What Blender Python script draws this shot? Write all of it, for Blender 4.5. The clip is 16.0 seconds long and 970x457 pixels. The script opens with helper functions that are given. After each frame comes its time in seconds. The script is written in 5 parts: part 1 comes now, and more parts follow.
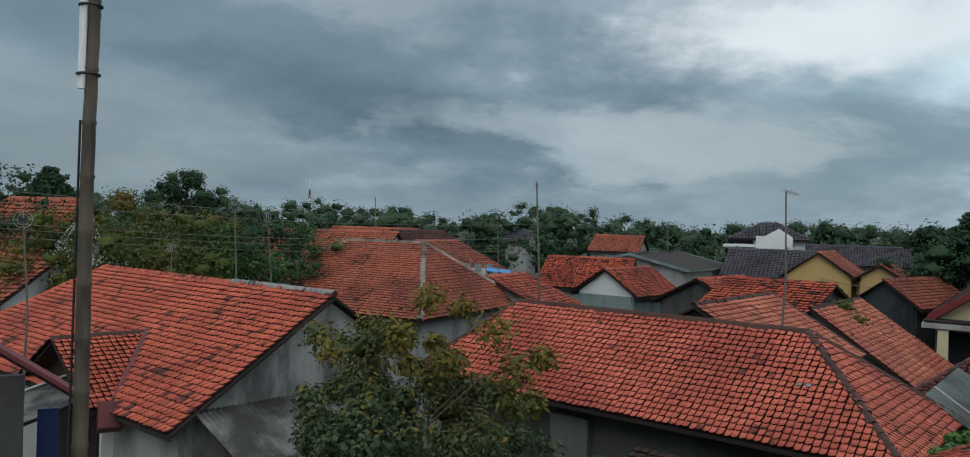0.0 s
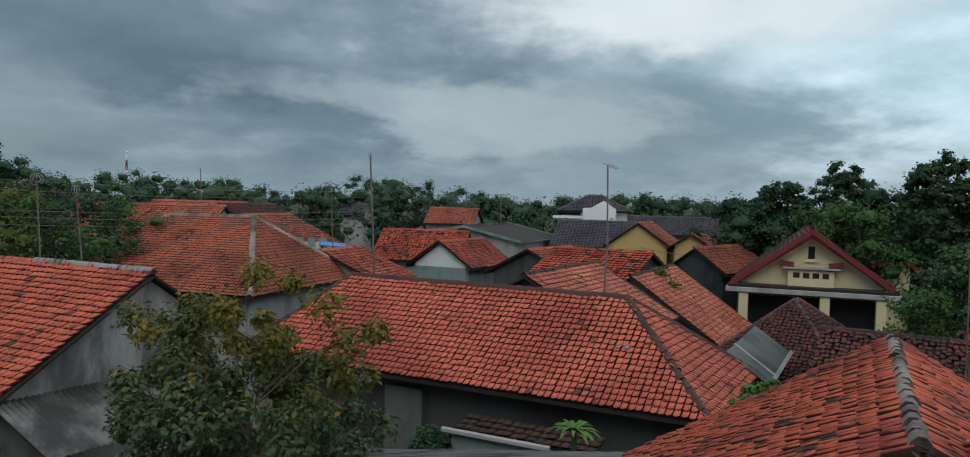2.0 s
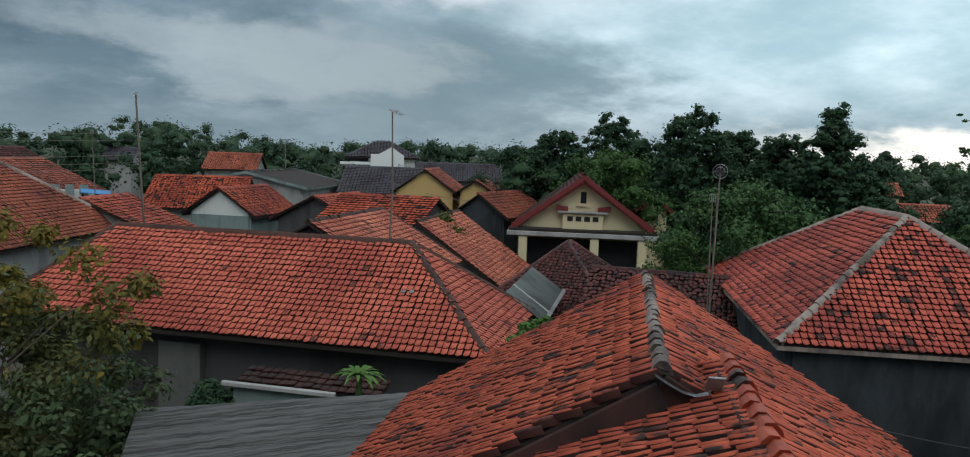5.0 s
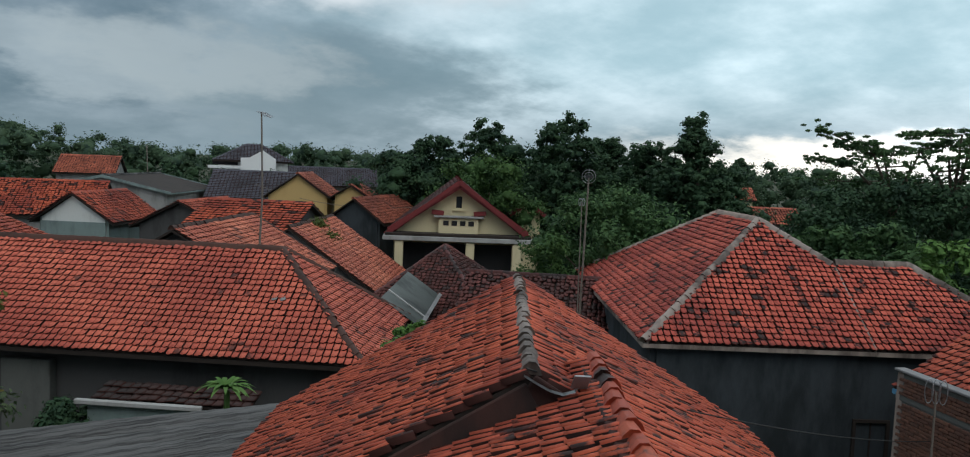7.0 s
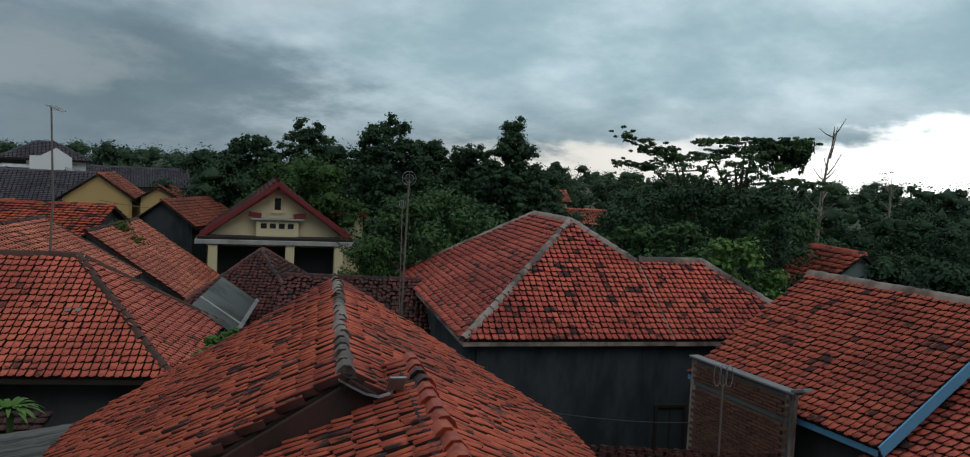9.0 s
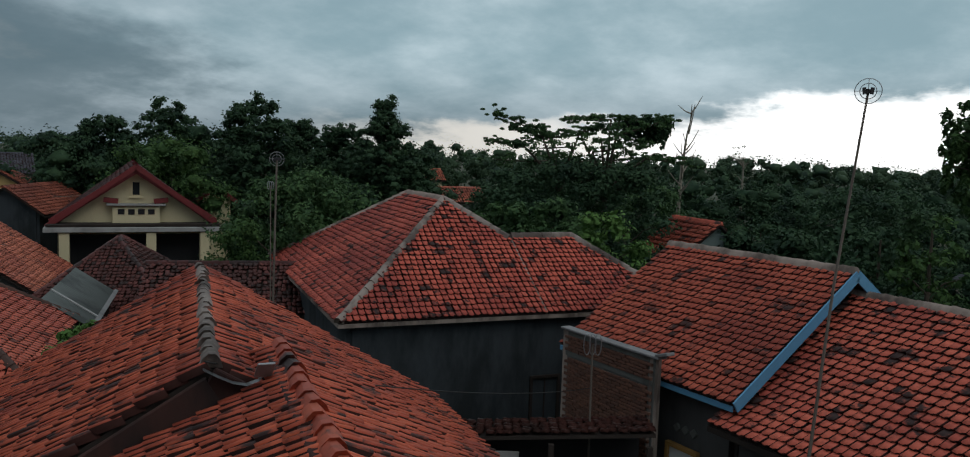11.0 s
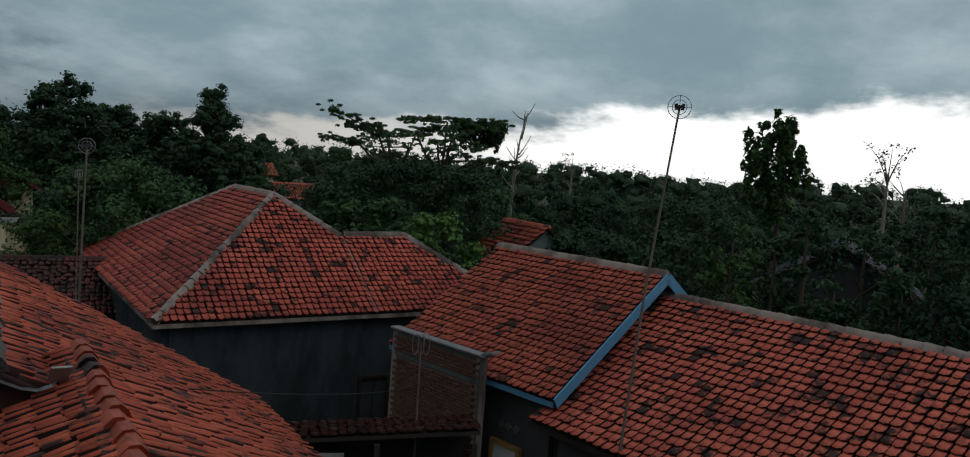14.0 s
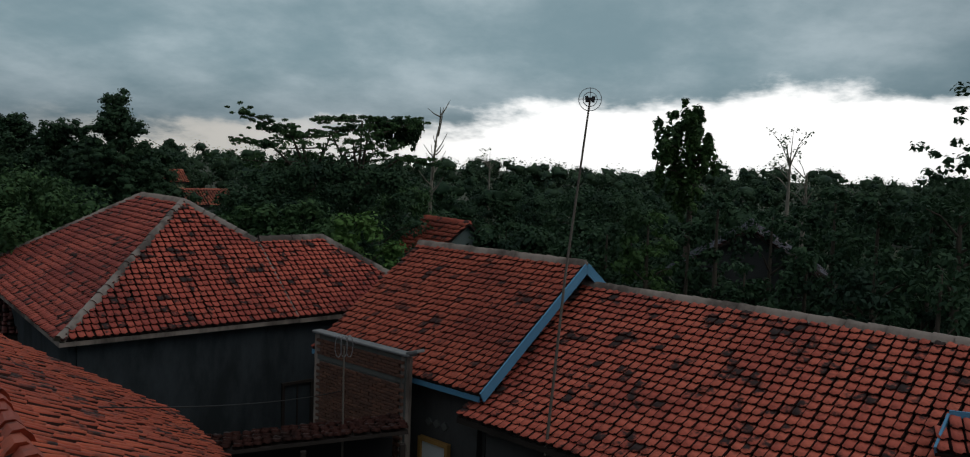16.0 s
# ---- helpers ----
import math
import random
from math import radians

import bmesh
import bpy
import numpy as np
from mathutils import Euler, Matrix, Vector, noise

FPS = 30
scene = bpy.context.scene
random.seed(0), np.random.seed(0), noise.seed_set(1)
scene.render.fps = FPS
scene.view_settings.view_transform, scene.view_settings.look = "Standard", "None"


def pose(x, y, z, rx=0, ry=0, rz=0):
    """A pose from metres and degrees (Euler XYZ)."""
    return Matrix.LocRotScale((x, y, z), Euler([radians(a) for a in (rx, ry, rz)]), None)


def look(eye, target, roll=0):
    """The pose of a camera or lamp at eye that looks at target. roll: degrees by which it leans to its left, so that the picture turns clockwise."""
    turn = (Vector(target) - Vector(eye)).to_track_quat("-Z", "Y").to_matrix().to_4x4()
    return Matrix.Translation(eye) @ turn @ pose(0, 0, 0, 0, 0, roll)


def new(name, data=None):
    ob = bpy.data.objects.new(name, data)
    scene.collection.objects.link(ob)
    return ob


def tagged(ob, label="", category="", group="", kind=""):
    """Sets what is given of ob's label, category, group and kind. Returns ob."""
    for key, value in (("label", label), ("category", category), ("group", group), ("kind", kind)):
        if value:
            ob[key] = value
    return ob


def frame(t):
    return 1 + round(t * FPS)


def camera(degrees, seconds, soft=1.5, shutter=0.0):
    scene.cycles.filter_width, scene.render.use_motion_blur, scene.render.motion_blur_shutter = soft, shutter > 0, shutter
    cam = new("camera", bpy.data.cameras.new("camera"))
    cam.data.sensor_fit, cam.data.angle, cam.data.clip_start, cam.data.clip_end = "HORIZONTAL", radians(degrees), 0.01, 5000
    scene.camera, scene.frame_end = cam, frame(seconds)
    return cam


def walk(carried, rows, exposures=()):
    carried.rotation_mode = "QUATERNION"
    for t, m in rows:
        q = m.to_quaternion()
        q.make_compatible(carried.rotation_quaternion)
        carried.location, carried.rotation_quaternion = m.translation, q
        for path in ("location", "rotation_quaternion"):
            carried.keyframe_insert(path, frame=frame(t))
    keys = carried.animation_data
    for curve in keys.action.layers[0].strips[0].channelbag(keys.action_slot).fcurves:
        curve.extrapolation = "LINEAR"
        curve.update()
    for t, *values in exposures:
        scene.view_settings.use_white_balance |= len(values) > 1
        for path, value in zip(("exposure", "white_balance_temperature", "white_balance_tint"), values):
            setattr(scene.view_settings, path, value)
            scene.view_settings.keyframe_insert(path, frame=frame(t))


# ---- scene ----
cam = camera(63.36, 16.0, soft=1.1)
PATH = [
    (0.0, pose(0.0000, 0.0000, 7.7500, 89.800, -1.700, 0.006)),
    (0.5, pose(0.0212, -0.0006, 7.7500, 89.470, -1.854, -3.033)),
    (1.0, pose(0.0431, -0.0023, 7.7500, 89.248, -1.972, -6.183)),
    (1.5, pose(0.0615, -0.0048, 7.7500, 88.673, -1.788, -8.847)),
    (2.0, pose(0.0822, -0.0085, 7.7500, 88.153, -1.529, -11.873)),
    (2.5, pose(0.1042, -0.0138, 7.7500, 86.631, -1.420, -15.125)),
    (3.0, pose(0.1247, -0.0199, 7.7500, 86.591, -1.169, -18.199)),
    (3.5, pose(0.1403, -0.0254, 7.7500, 86.171, -1.680, -20.547)),
    (4.0, pose(0.1550, -0.0313, 7.7500, 85.418, -1.888, -22.789)),
    (6.5, pose(0.2206, -0.0664, 7.7500, 85.243, -2.244, -33.430)),
    (7.0, pose(0.2358, -0.0770, 7.7500, 85.408, -2.370, -36.081)),
    (7.5, pose(0.2597, -0.0958, 7.7500, 84.660, -2.759, -40.384)),
    (8.0, pose(0.2768, -0.1113, 7.7500, 85.033, -2.565, -43.720)),
    (8.5, pose(0.2900, -0.1246, 7.7500, 85.772, -3.020, -46.380)),
    (9.0, pose(0.3014, -0.1372, 7.7500, 86.117, -2.804, -48.838)),
    (9.5, pose(0.3126, -0.1506, 7.7500, 85.644, -2.637, -51.342)),
    (12.0, pose(0.3575, -0.2209, 7.7500, 85.101, -2.307, -63.295)),
    (12.5, pose(0.3679, -0.2434, 7.7500, 84.971, -2.981, -66.772)),
    (13.0, pose(0.3751, -0.2615, 7.7500, 84.486, -3.443, -69.494)),
    (13.5, pose(0.3745, -0.2598, 7.7500, 85.467, -3.332, -69.293)),
    (14.0, pose(0.3757, -0.2631, 7.7500, 85.587, -4.271, -69.729)),
    (14.5, pose(0.3747, -0.2605, 7.7500, 86.402, -3.614, -69.424)),
    (15.0, pose(0.3732, -0.2565, 7.7500, 86.591, -2.943, -68.859)),
    (15.5, pose(0.3818, -0.2811, 7.7500, 85.265, -2.941, -72.537)),
    (16.0, pose(0.3875, -0.3015, 7.7500, 85.677, -2.185, -75.641)),
]
walk(cam, PATH, exposures=[(0.0, 0.0), (4.0, 0.0), (7.5, -0.08), (8.5, -0.36), (9.5, -0.6), (12.5, -0.88), (13.0, -0.98), (16.0, -1.14)])

# ---- sky and sun: a heavy overcast with a bright gap low in the east ----
world = bpy.data.worlds.new("sky")
scene.world = world
world.use_nodes = True
wn, wl = world.node_tree.nodes, world.node_tree.links
wn.clear()


def wmath(op, a, b=None, c=None, clamp=False):
    n = wn.new("ShaderNodeMath")
    n.operation, n.use_clamp = op, clamp
    for i, s in enumerate((a, b, c)):
        if s is None:
            continue
        if isinstance(s, (int, float)):
            n.inputs[i].default_value = s
        else:
            wl.new(s, n.inputs[i])
    return n.outputs[0]


def wstep(x, lo, hi):
    n = wn.new("ShaderNodeMapRange")
    n.interpolation_type = "SMOOTHSTEP"
    for i, s in ((0, x), (1, lo), (2, hi)):
        if isinstance(s, (int, float)):
            n.inputs[i].default_value = s
        else:
            wl.new(s, n.inputs[i])
    return n.outputs[0]


def wmix(f, a, b):
    n = wn.new("ShaderNodeMix")
    n.data_type = "RGBA"
    for i, s in ((0, f), (6, a), (7, b)):
        if isinstance(s, tuple):
            n.inputs[i].default_value = (*s, 1)
        else:
            wl.new(s, n.inputs[i])
    return n.outputs[2]


def wnoise(vec, scale, detail=5.0, rough=0.55, dist=0.0):
    n = wn.new("ShaderNodeTexNoise")
    wl.new(vec, n.inputs["Vector"])
    n.inputs["Scale"].default_value, n.inputs["Detail"].default_value = scale, detail
    n.inputs["Roughness"].default_value, n.inputs["Distortion"].default_value = rough, dist
    return n.outputs["Fac"]


wco = wn.new("ShaderNodeTexCoord")
wsep = wn.new("ShaderNodeSeparateXYZ")
wl.new(wco.outputs["Generated"], wsep.inputs[0])
dx, dy, dz = wsep.outputs
up = wmath("MAXIMUM", dz, 0.0)
den = wmath("ADD", up, 0.30)
wcomb = wn.new("ShaderNodeCombineXYZ")
wl.new(wmath("DIVIDE", dx, den), wcomb.inputs[0])
wl.new(wmath("DIVIDE", dy, den), wcomb.inputs[1])
wcomb.inputs[2].default_value = 3.7
plane = wcomb.outputs[0]
big = wnoise(plane, 0.9, 3.0, 0.45, 0.0)
fine = wnoise(plane, 2.6, 8.0, 0.58, 0.0)
cloud = wmath("ADD", wmath("MULTIPLY", big, 0.5), wmath("MULTIPLY", fine, 0.5))
deep = wstep(cloud, 0.34, 0.69)
grey = wmix(deep, (0.125, 0.195, 0.245), (0.40, 0.49, 0.56))
# paler towards the east and the top of the vault, hazy near the horizon
east = wstep(wmath("ADD", wmath("MULTIPLY", dx, 0.94), wmath("MULTIPLY", dy, 0.34)), 0.5, 0.98)
pale = wmix(deep, (0.43, 0.63, 0.71), (1.06, 1.25, 1.33))
grey = wmix(wmath("MULTIPLY", east, wstep(up, -0.02, 0.14)), grey, pale)
grey = wmix(wmath("MULTIPLY", wstep(up, 0.22, 0.66), 0.85), grey, (0.9, 1.0, 1.07))
grey = wmix(wmath("MULTIPLY", wstep(up, 0.06, 0.0), 0.6), grey, (0.23, 0.32, 0.37))
# the great cloud masses, by bearing and height in degrees, their outlines torn by the turbulence
bearing = wmath("MULTIPLY", wmath("ARCTAN2", dx, dy), 57.3)
height = wmath("MULTIPLY", wmath("ARCSINE", dz), 57.3)
tear = wnoise(plane, 1.7, 6.0, 0.6, 0.0)
bearing = wmath("ADD", bearing, wmath("MULTIPLY", wmath("SUBTRACT", fine, 0.5), 34.0))
height = wmath("ADD", height, wmath("MULTIPLY", wmath("SUBTRACT", tear, 0.5), 13.0))


def mass(under, az, el, wide, tall, lean, amount, colour):
    """A bank of cloud: a soft lens shape round a bearing and height, leaning by so many degrees a degree."""
    a = wmath("SUBTRACT", bearing, az)
    e = wmath("SUBTRACT", wmath("SUBTRACT", height, el), wmath("MULTIPLY", a, lean))
    a, e = wmath("DIVIDE", a, wide), wmath("DIVIDE", e, tall)
    q = wmath("ADD", wmath("MULTIPLY", a, a), wmath("MULTIPLY", e, e))
    f = wstep(wmath("SQRT", q), 1.25, 0.35)
    tone = wmix(wmath("MULTIPLY", wmath("SUBTRACT", 1.0, fine), 0.5), colour, tuple(0.62 * v for v in colour))
    return wmix(wmath("MULTIPLY", f, amount), under, tone)


grey = mass(grey, -30, 5.0, 22, 4.0, 0.0, 0.7, (0.27, 0.34, 0.375))
grey = mass(grey, -18, 12.5, 28, 6.0, -0.10, 0.8, (0.15, 0.23, 0.285))
grey = mass(grey, -9, 8.6, 12, 3.0, -0.10, 0.85, (0.105, 0.165, 0.215))
grey = mass(grey, -13, 16.5, 9, 2.4, 0.0, 0.6, (0.40, 0.47, 0.51))
grey = mass(grey, 7, 6.2, 18, 2.4, -0.16, 0.7, (0.43, 0.52, 0.57))
grey = mass(grey, 27, 4.6, 14, 4.6, 0.0, 0.7, (0.15, 0.235, 0.285))
grey = mass(grey, 24, 14.0, 17, 3.6, 0.05, 0.85, (0.86, 0.93, 0.97))
grey = mass(grey, 15, 6.6, 9, 2.2, -0.1, 0.75, (0.43, 0.51, 0.545))
# the clear gap under the cloud edge, creamy where it begins and dazzling farther round
side = wmath("ADD", wmath("MULTIPLY", dx, math.sin(radians(140))), wmath("MULTIPLY", dy, math.cos(radians(140))))
edge = wmath("MINIMUM", wmath("ADD", wmath("MULTIPLY", wmath("MULTIPLY", side, side), 0.15), 0.036), 0.110)
edge = wmath("ADD", edge, wmath("MULTIPLY", wmath("SUBTRACT", fine, 0.48), 0.11))
gap = wmath("MULTIPLY", wstep(wmath("SUBTRACT", edge, up), -0.010, 0.016), wstep(side, -0.13, 0.06))
grey = wmix(gap, grey, wmix(wstep(side, 0.1, 0.5), (1.15, 1.11, 1.03), (2.5, 2.47, 2.42)))
sky = wn.new("ShaderNodeTexSky")
sky.sky_type, sky.sun_disc = "NISHITA", False
sky.sun_elevation, sky.sun_rotation = radians(50), radians(200)
wadd = wn.new("ShaderNodeMix")
wadd.data_type, wadd.blend_type = "RGBA", "ADD"
wadd.inputs[0].default_value = 0.004
wcool = wn.new("ShaderNodeMix")
wcool.data_type, wcool.blend_type = "RGBA", "MULTIPLY"
wcool.inputs[0].default_value = 1.0
wl.new(grey, wcool.inputs[6])
wcool.inputs[7].default_value = (0.99, 1.0, 1.01, 1)
wl.new(wcool.outputs[2], wadd.inputs[6])
wl.new(sky.outputs[0], wadd.inputs[7])
wbg = wn.new("ShaderNodeBackground")
wbg.inputs["Strength"].default_value = 1.0
wl.new(wadd.outputs[2], wbg.inputs["Color"])
wout = wn.new("ShaderNodeOutputWorld")
wl.new(wbg.outputs[0], wout.inputs["Surface"])

sun_data = bpy.data.lights.new("sun", "SUN")
sun_data.energy, sun_data.angle, sun_data.color = 0.8, radians(40), (1.0, 0.97, 0.92)
sun = new("sun", sun_data)
SUN_AZ, SUN_EL = radians(200), radians(50)
sun.matrix_world = look((math.sin(SUN_AZ) * 60, math.cos(SUN_AZ) * 60, math.tan(SUN_EL) * 60), (0, 0, 0))

# ---- materials ----


class Mat:
    """A node material: a Principled shader and short calls for nodes."""

    def __init__(self, name, rough=0.8, metal=0.0, spec=0.3):
        self.m = bpy.data.materials.new(name)
        self.m.use_nodes = True
        self.n, self.l = self.m.node_tree.nodes, self.m.node_tree.links
        self.bsdf = self.n["Principled BSDF"]
        self.bsdf.inputs["Roughness"].default_value = rough
        self.bsdf.inputs["Metallic"].default_value = metal
        self.bsdf.inputs["Specular IOR Level"].default_value = spec
        self.pos = self.n.new("ShaderNodeNewGeometry").outputs["Position"]

    def put(self, socket, value):
        if isinstance(value, (int, float)):
            socket.default_value = value
        elif isinstance(value, tuple):
            socket.default_value = (*value, 1) if len(value) == 3 else value
        else:
            self.l.new(value, socket)

    def noise(self, scale, detail=4.0, rough=0.55, stretch=None, vec=None):
        n = self.n.new("ShaderNodeTexNoise")
        v = vec or self.pos
        if stretch:
            mp = self.n.new("ShaderNodeMapping")
            mp.inputs["Scale"].default_value = stretch
            self.l.new(v, mp.inputs["Vector"])
            v = mp.outputs[0]
        self.l.new(v, n.inputs["Vector"])
        n.inputs["Scale"].default_value, n.inputs["Detail"].default_value, n.inputs["Roughness"].default_value = scale, detail, rough
        return n.outputs["Fac"]

    def math(self, op, a, b=0.0, clamp=False):
        n = self.n.new("ShaderNodeMath")
        n.operation, n.use_clamp = op, clamp
        self.put(n.inputs[0], a)
        self.put(n.inputs[1], b)
        return n.outputs[0]

    def step(self, x, lo, hi):
        n = self.n.new("ShaderNodeMapRange")
        n.interpolation_type = "SMOOTHSTEP"
        self.put(n.inputs[0], x)
        n.inputs[1].default_value, n.inputs[2].default_value = lo, hi
        return n.outputs[0]

    def mix(self, f, a, b, blend="MIX"):
        n = self.n.new("ShaderNodeMix")
        n.data_type, n.blend_type = "RGBA", blend
        self.put(n.inputs[0], f)
        self.put(n.inputs[6], a)
        self.put(n.inputs[7], b)
        return n.outputs[2]

    def piece_random(self):
        ob = self.n.new("ShaderNodeObjectInfo").outputs["Random"]
        isl = self.n.new("ShaderNodeNewGeometry").outputs["Random Per Island"]
        return self.math("FRACT", self.math("ADD", ob, isl))

    def color(self, c):
        self.put(self.bsdf.inputs["Base Color"], c)
        return self

    def bump(self, h, strength=0.3, dist=0.02):
        b = self.n.new("ShaderNodeBump")
        b.inputs["Strength"].default_value, b.inputs["Distance"].default_value = strength, dist
        self.put(b.inputs["Height"], h)
        self.l.new(b.outputs[0], self.bsdf.inputs["Normal"])
        return self


def tile_material(name, light, mid, dark, black=0.5, patches=1.1, amount=0.55):
    """Fired clay: each piece its own shade, with soot-black lichen that gathers in patches."""
    m = Mat(name, 0.66, spec=0.34)
    r = m.piece_random()
    c = m.mix(r, mid, light)
    c = m.mix(m.step(m.noise(0.45, 3), 0.42, 0.68), c, dark)
    grain = m.noise(38, 3)
    c = m.mix(m.math("MULTIPLY", grain, 0.45), c, tuple(0.45 * v for v in mid))
    mask = m.math("ADD", m.noise(patches, 5, 0.62), m.math("MULTIPLY", m.math("SUBTRACT", m.math("FRACT", m.math("MULTIPLY", r, 7.31)), 0.5), 0.26))
    mask = m.math("ADD", mask, m.math("MULTIPLY", m.math("SUBTRACT", m.noise(14, 3), 0.5), 0.16))
    mask = m.math("MULTIPLY", m.step(mask, amount, amount + 0.12), black)
    streak = m.math("MULTIPLY", m.step(m.noise(9, 4), 0.5, 0.72), 0.35 * black)
    mask = m.math("MAXIMUM", mask, streak)
    c = m.mix(mask, c, (0.022, 0.016, 0.015))
    m.color(c).bump(m.noise(60, 3), 0.25, 0.008)
    return m.m


TILE_ORANGE = tile_material("orange_clay", (0.70, 0.155, 0.08), (0.52, 0.10, 0.056), (0.37, 0.068, 0.042), 0.85, 1.2, 0.585)
TILE_RED = tile_material("red_clay", (0.76, 0.185, 0.112), (0.60, 0.125, 0.078), (0.44, 0.086, 0.058), 0.8, 1.6, 0.645)
TILE_WORN = tile_material("worn_clay", (0.64, 0.13, 0.058), (0.47, 0.082, 0.04), (0.29, 0.05, 0.03), 0.96, 1.7, 0.56)
TILE_WASHED = tile_material("washed_clay", (0.62, 0.135, 0.075), (0.46, 0.09, 0.052), (0.32, 0.062, 0.04), 0.92, 1.6, 0.59)
TILE_LONG = tile_material("spotted_clay", (0.76, 0.175, 0.105), (0.58, 0.115, 0.073), (0.42, 0.08, 0.055), 0.97, 2.1, 0.555)
TILE_BLOTCH = tile_material("blotched_clay", (0.72, 0.15, 0.094), (0.52, 0.092, 0.062), (0.34, 0.06, 0.046), 0.97, 2.3, 0.56)
# paler orange clay for the slopes of the two roofs behind
TILE_PALE = tile_material("pale_orange_clay", (0.86, 0.27, 0.155), (0.72, 0.195, 0.11), (0.52, 0.125, 0.078), 0.75, 1.3, 0.61)
TILE_DARK = tile_material("old_dark_clay", (0.17, 0.05, 0.042), (0.095, 0.03, 0.026), (0.05, 0.02, 0.018), 0.85, 1.5, 0.5)
TILE_NEAR_BLACK = tile_material("near_black_clay", (0.07, 0.028, 0.022), (0.045, 0.02, 0.017), (0.025, 0.016, 0.014), 0.8, 1.5, 0.5)
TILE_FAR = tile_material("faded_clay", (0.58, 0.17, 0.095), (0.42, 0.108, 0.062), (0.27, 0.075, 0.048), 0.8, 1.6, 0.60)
TILE_BLUE = tile_material("slate_grey_tile", (0.11, 0.11, 0.135), (0.085, 0.085, 0.105), (0.06, 0.06, 0.075), 0.4, 0.8, 0.6)


def plaster(name, base, stain, lo=0.45, hi=0.7, rough=0.9):
    m = Mat(name, rough)
    c = m.mix(m.step(m.noise(0.9, 6, 0.65, (1, 1, 0.35)), lo, hi), base, stain)
    c = m.mix(m.math("MULTIPLY", m.noise(14, 4), 0.3), c, tuple(0.6 * v for v in base))
    m.color(c).bump(m.noise(25, 4), 0.3, 0.01)
    return m.m


# near-black colour that stands in for the shade in tile joints and gaps
JOINT_SHADE = plaster("joint_shade_black", (0.05, 0.016, 0.012), (0.014, 0.008, 0.007))
MORTAR = plaster("grey_mortar", (0.31, 0.255, 0.22), (0.075, 0.058, 0.05), 0.42, 0.62)
CAP_DARK = plaster("blackened_mortar", (0.085, 0.045, 0.035), (0.028, 0.02, 0.018))
WALL_GREY = plaster("bare_cement", (0.30, 0.30, 0.29), (0.16, 0.16, 0.155))
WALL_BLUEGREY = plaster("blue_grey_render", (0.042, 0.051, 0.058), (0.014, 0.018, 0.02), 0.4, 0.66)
WALL_WHITE = plaster("whitewash", (0.62, 0.64, 0.62), (0.36, 0.37, 0.35), 0.5, 0.8)
WALL_CREAM = plaster("cream_paint", (0.62, 0.54, 0.34), (0.45, 0.39, 0.24), 0.55, 0.85, 0.7)
WALL_YELLOW = plaster("ochre_paint", (0.52, 0.36, 0.15), (0.38, 0.26, 0.11), 0.55, 0.85, 0.75)
# dark grey render with still darker noise patches
WALL_DARK = plaster("dark_grey_render", (0.07, 0.07, 0.07), (0.035, 0.035, 0.035))
WALL_MINT = plaster("worn_mint_paint", (0.20, 0.26, 0.25), (0.12, 0.15, 0.15))
CONCRETE = plaster("weathered_concrete", (0.36, 0.36, 0.35), (0.2, 0.2, 0.19))
RED_TRIM = plaster("maroon_paint", (0.16, 0.025, 0.026), (0.09, 0.018, 0.019), 0.5, 0.8, 0.6)
BLUE_TRIM = plaster("sky_blue_paint", (0.10, 0.28, 0.45), (0.08, 0.2, 0.32), 0.5, 0.8, 0.6)
WOOD_DARK = plaster("dark_weathered_wood", (0.032, 0.024, 0.02), (0.018, 0.014, 0.012))
BOARD_OLD = plaster("old_red_brown_board", (0.058, 0.026, 0.021), (0.022, 0.015, 0.014), 0.42, 0.62)
WOOD_DOOR = plaster("varnished_door_wood", (0.36, 0.2, 0.06), (0.25, 0.13, 0.04))
WHITE_PAINT = plaster("white_gloss_paint", (0.7, 0.72, 0.72), (0.5, 0.52, 0.52), 0.55, 0.85, 0.5)
# near-black colour in place of the unlit depth inside openings
DARK_VOID = plaster("dark_opening", (0.02, 0.02, 0.022), (0.012, 0.012, 0.013))
SHEET = plaster("aged_fibre_sheet", (0.16, 0.157, 0.15), (0.03, 0.029, 0.028), 0.38, 0.6)
CEMENT_STAINED = plaster("streaked_cement", (0.36, 0.36, 0.345), (0.10, 0.10, 0.096), 0.42, 0.66)
CEMENT_DARK = plaster("damp_cement", (0.115, 0.12, 0.112), (0.05, 0.052, 0.048))
MAROON_OLD = plaster("faded_maroon_sheet", (0.13, 0.03, 0.033), (0.06, 0.02, 0.022), 0.45, 0.7, 0.6)
BLUE_DEEP = plaster("deep_blue_paint", (0.012, 0.022, 0.085), (0.008, 0.014, 0.05), 0.5, 0.8, 0.6)
SHEET_PALE = plaster("pale_cement_coping", (0.2, 0.2, 0.2), (0.11, 0.11, 0.11))
SHEET_GREEN = plaster("grey_green_sheet", (0.12, 0.135, 0.13), (0.06, 0.068, 0.066))
ROD = plaster("galvanised_pipe", (0.15, 0.13, 0.11), (0.08, 0.06, 0.045), 0.45, 0.7, 0.55)
DARK_METAL = plaster("dark_metal", (0.05, 0.05, 0.055), (0.03, 0.028, 0.028))
PALE_METAL = Mat("dull_aluminium", 0.4, 0.85)
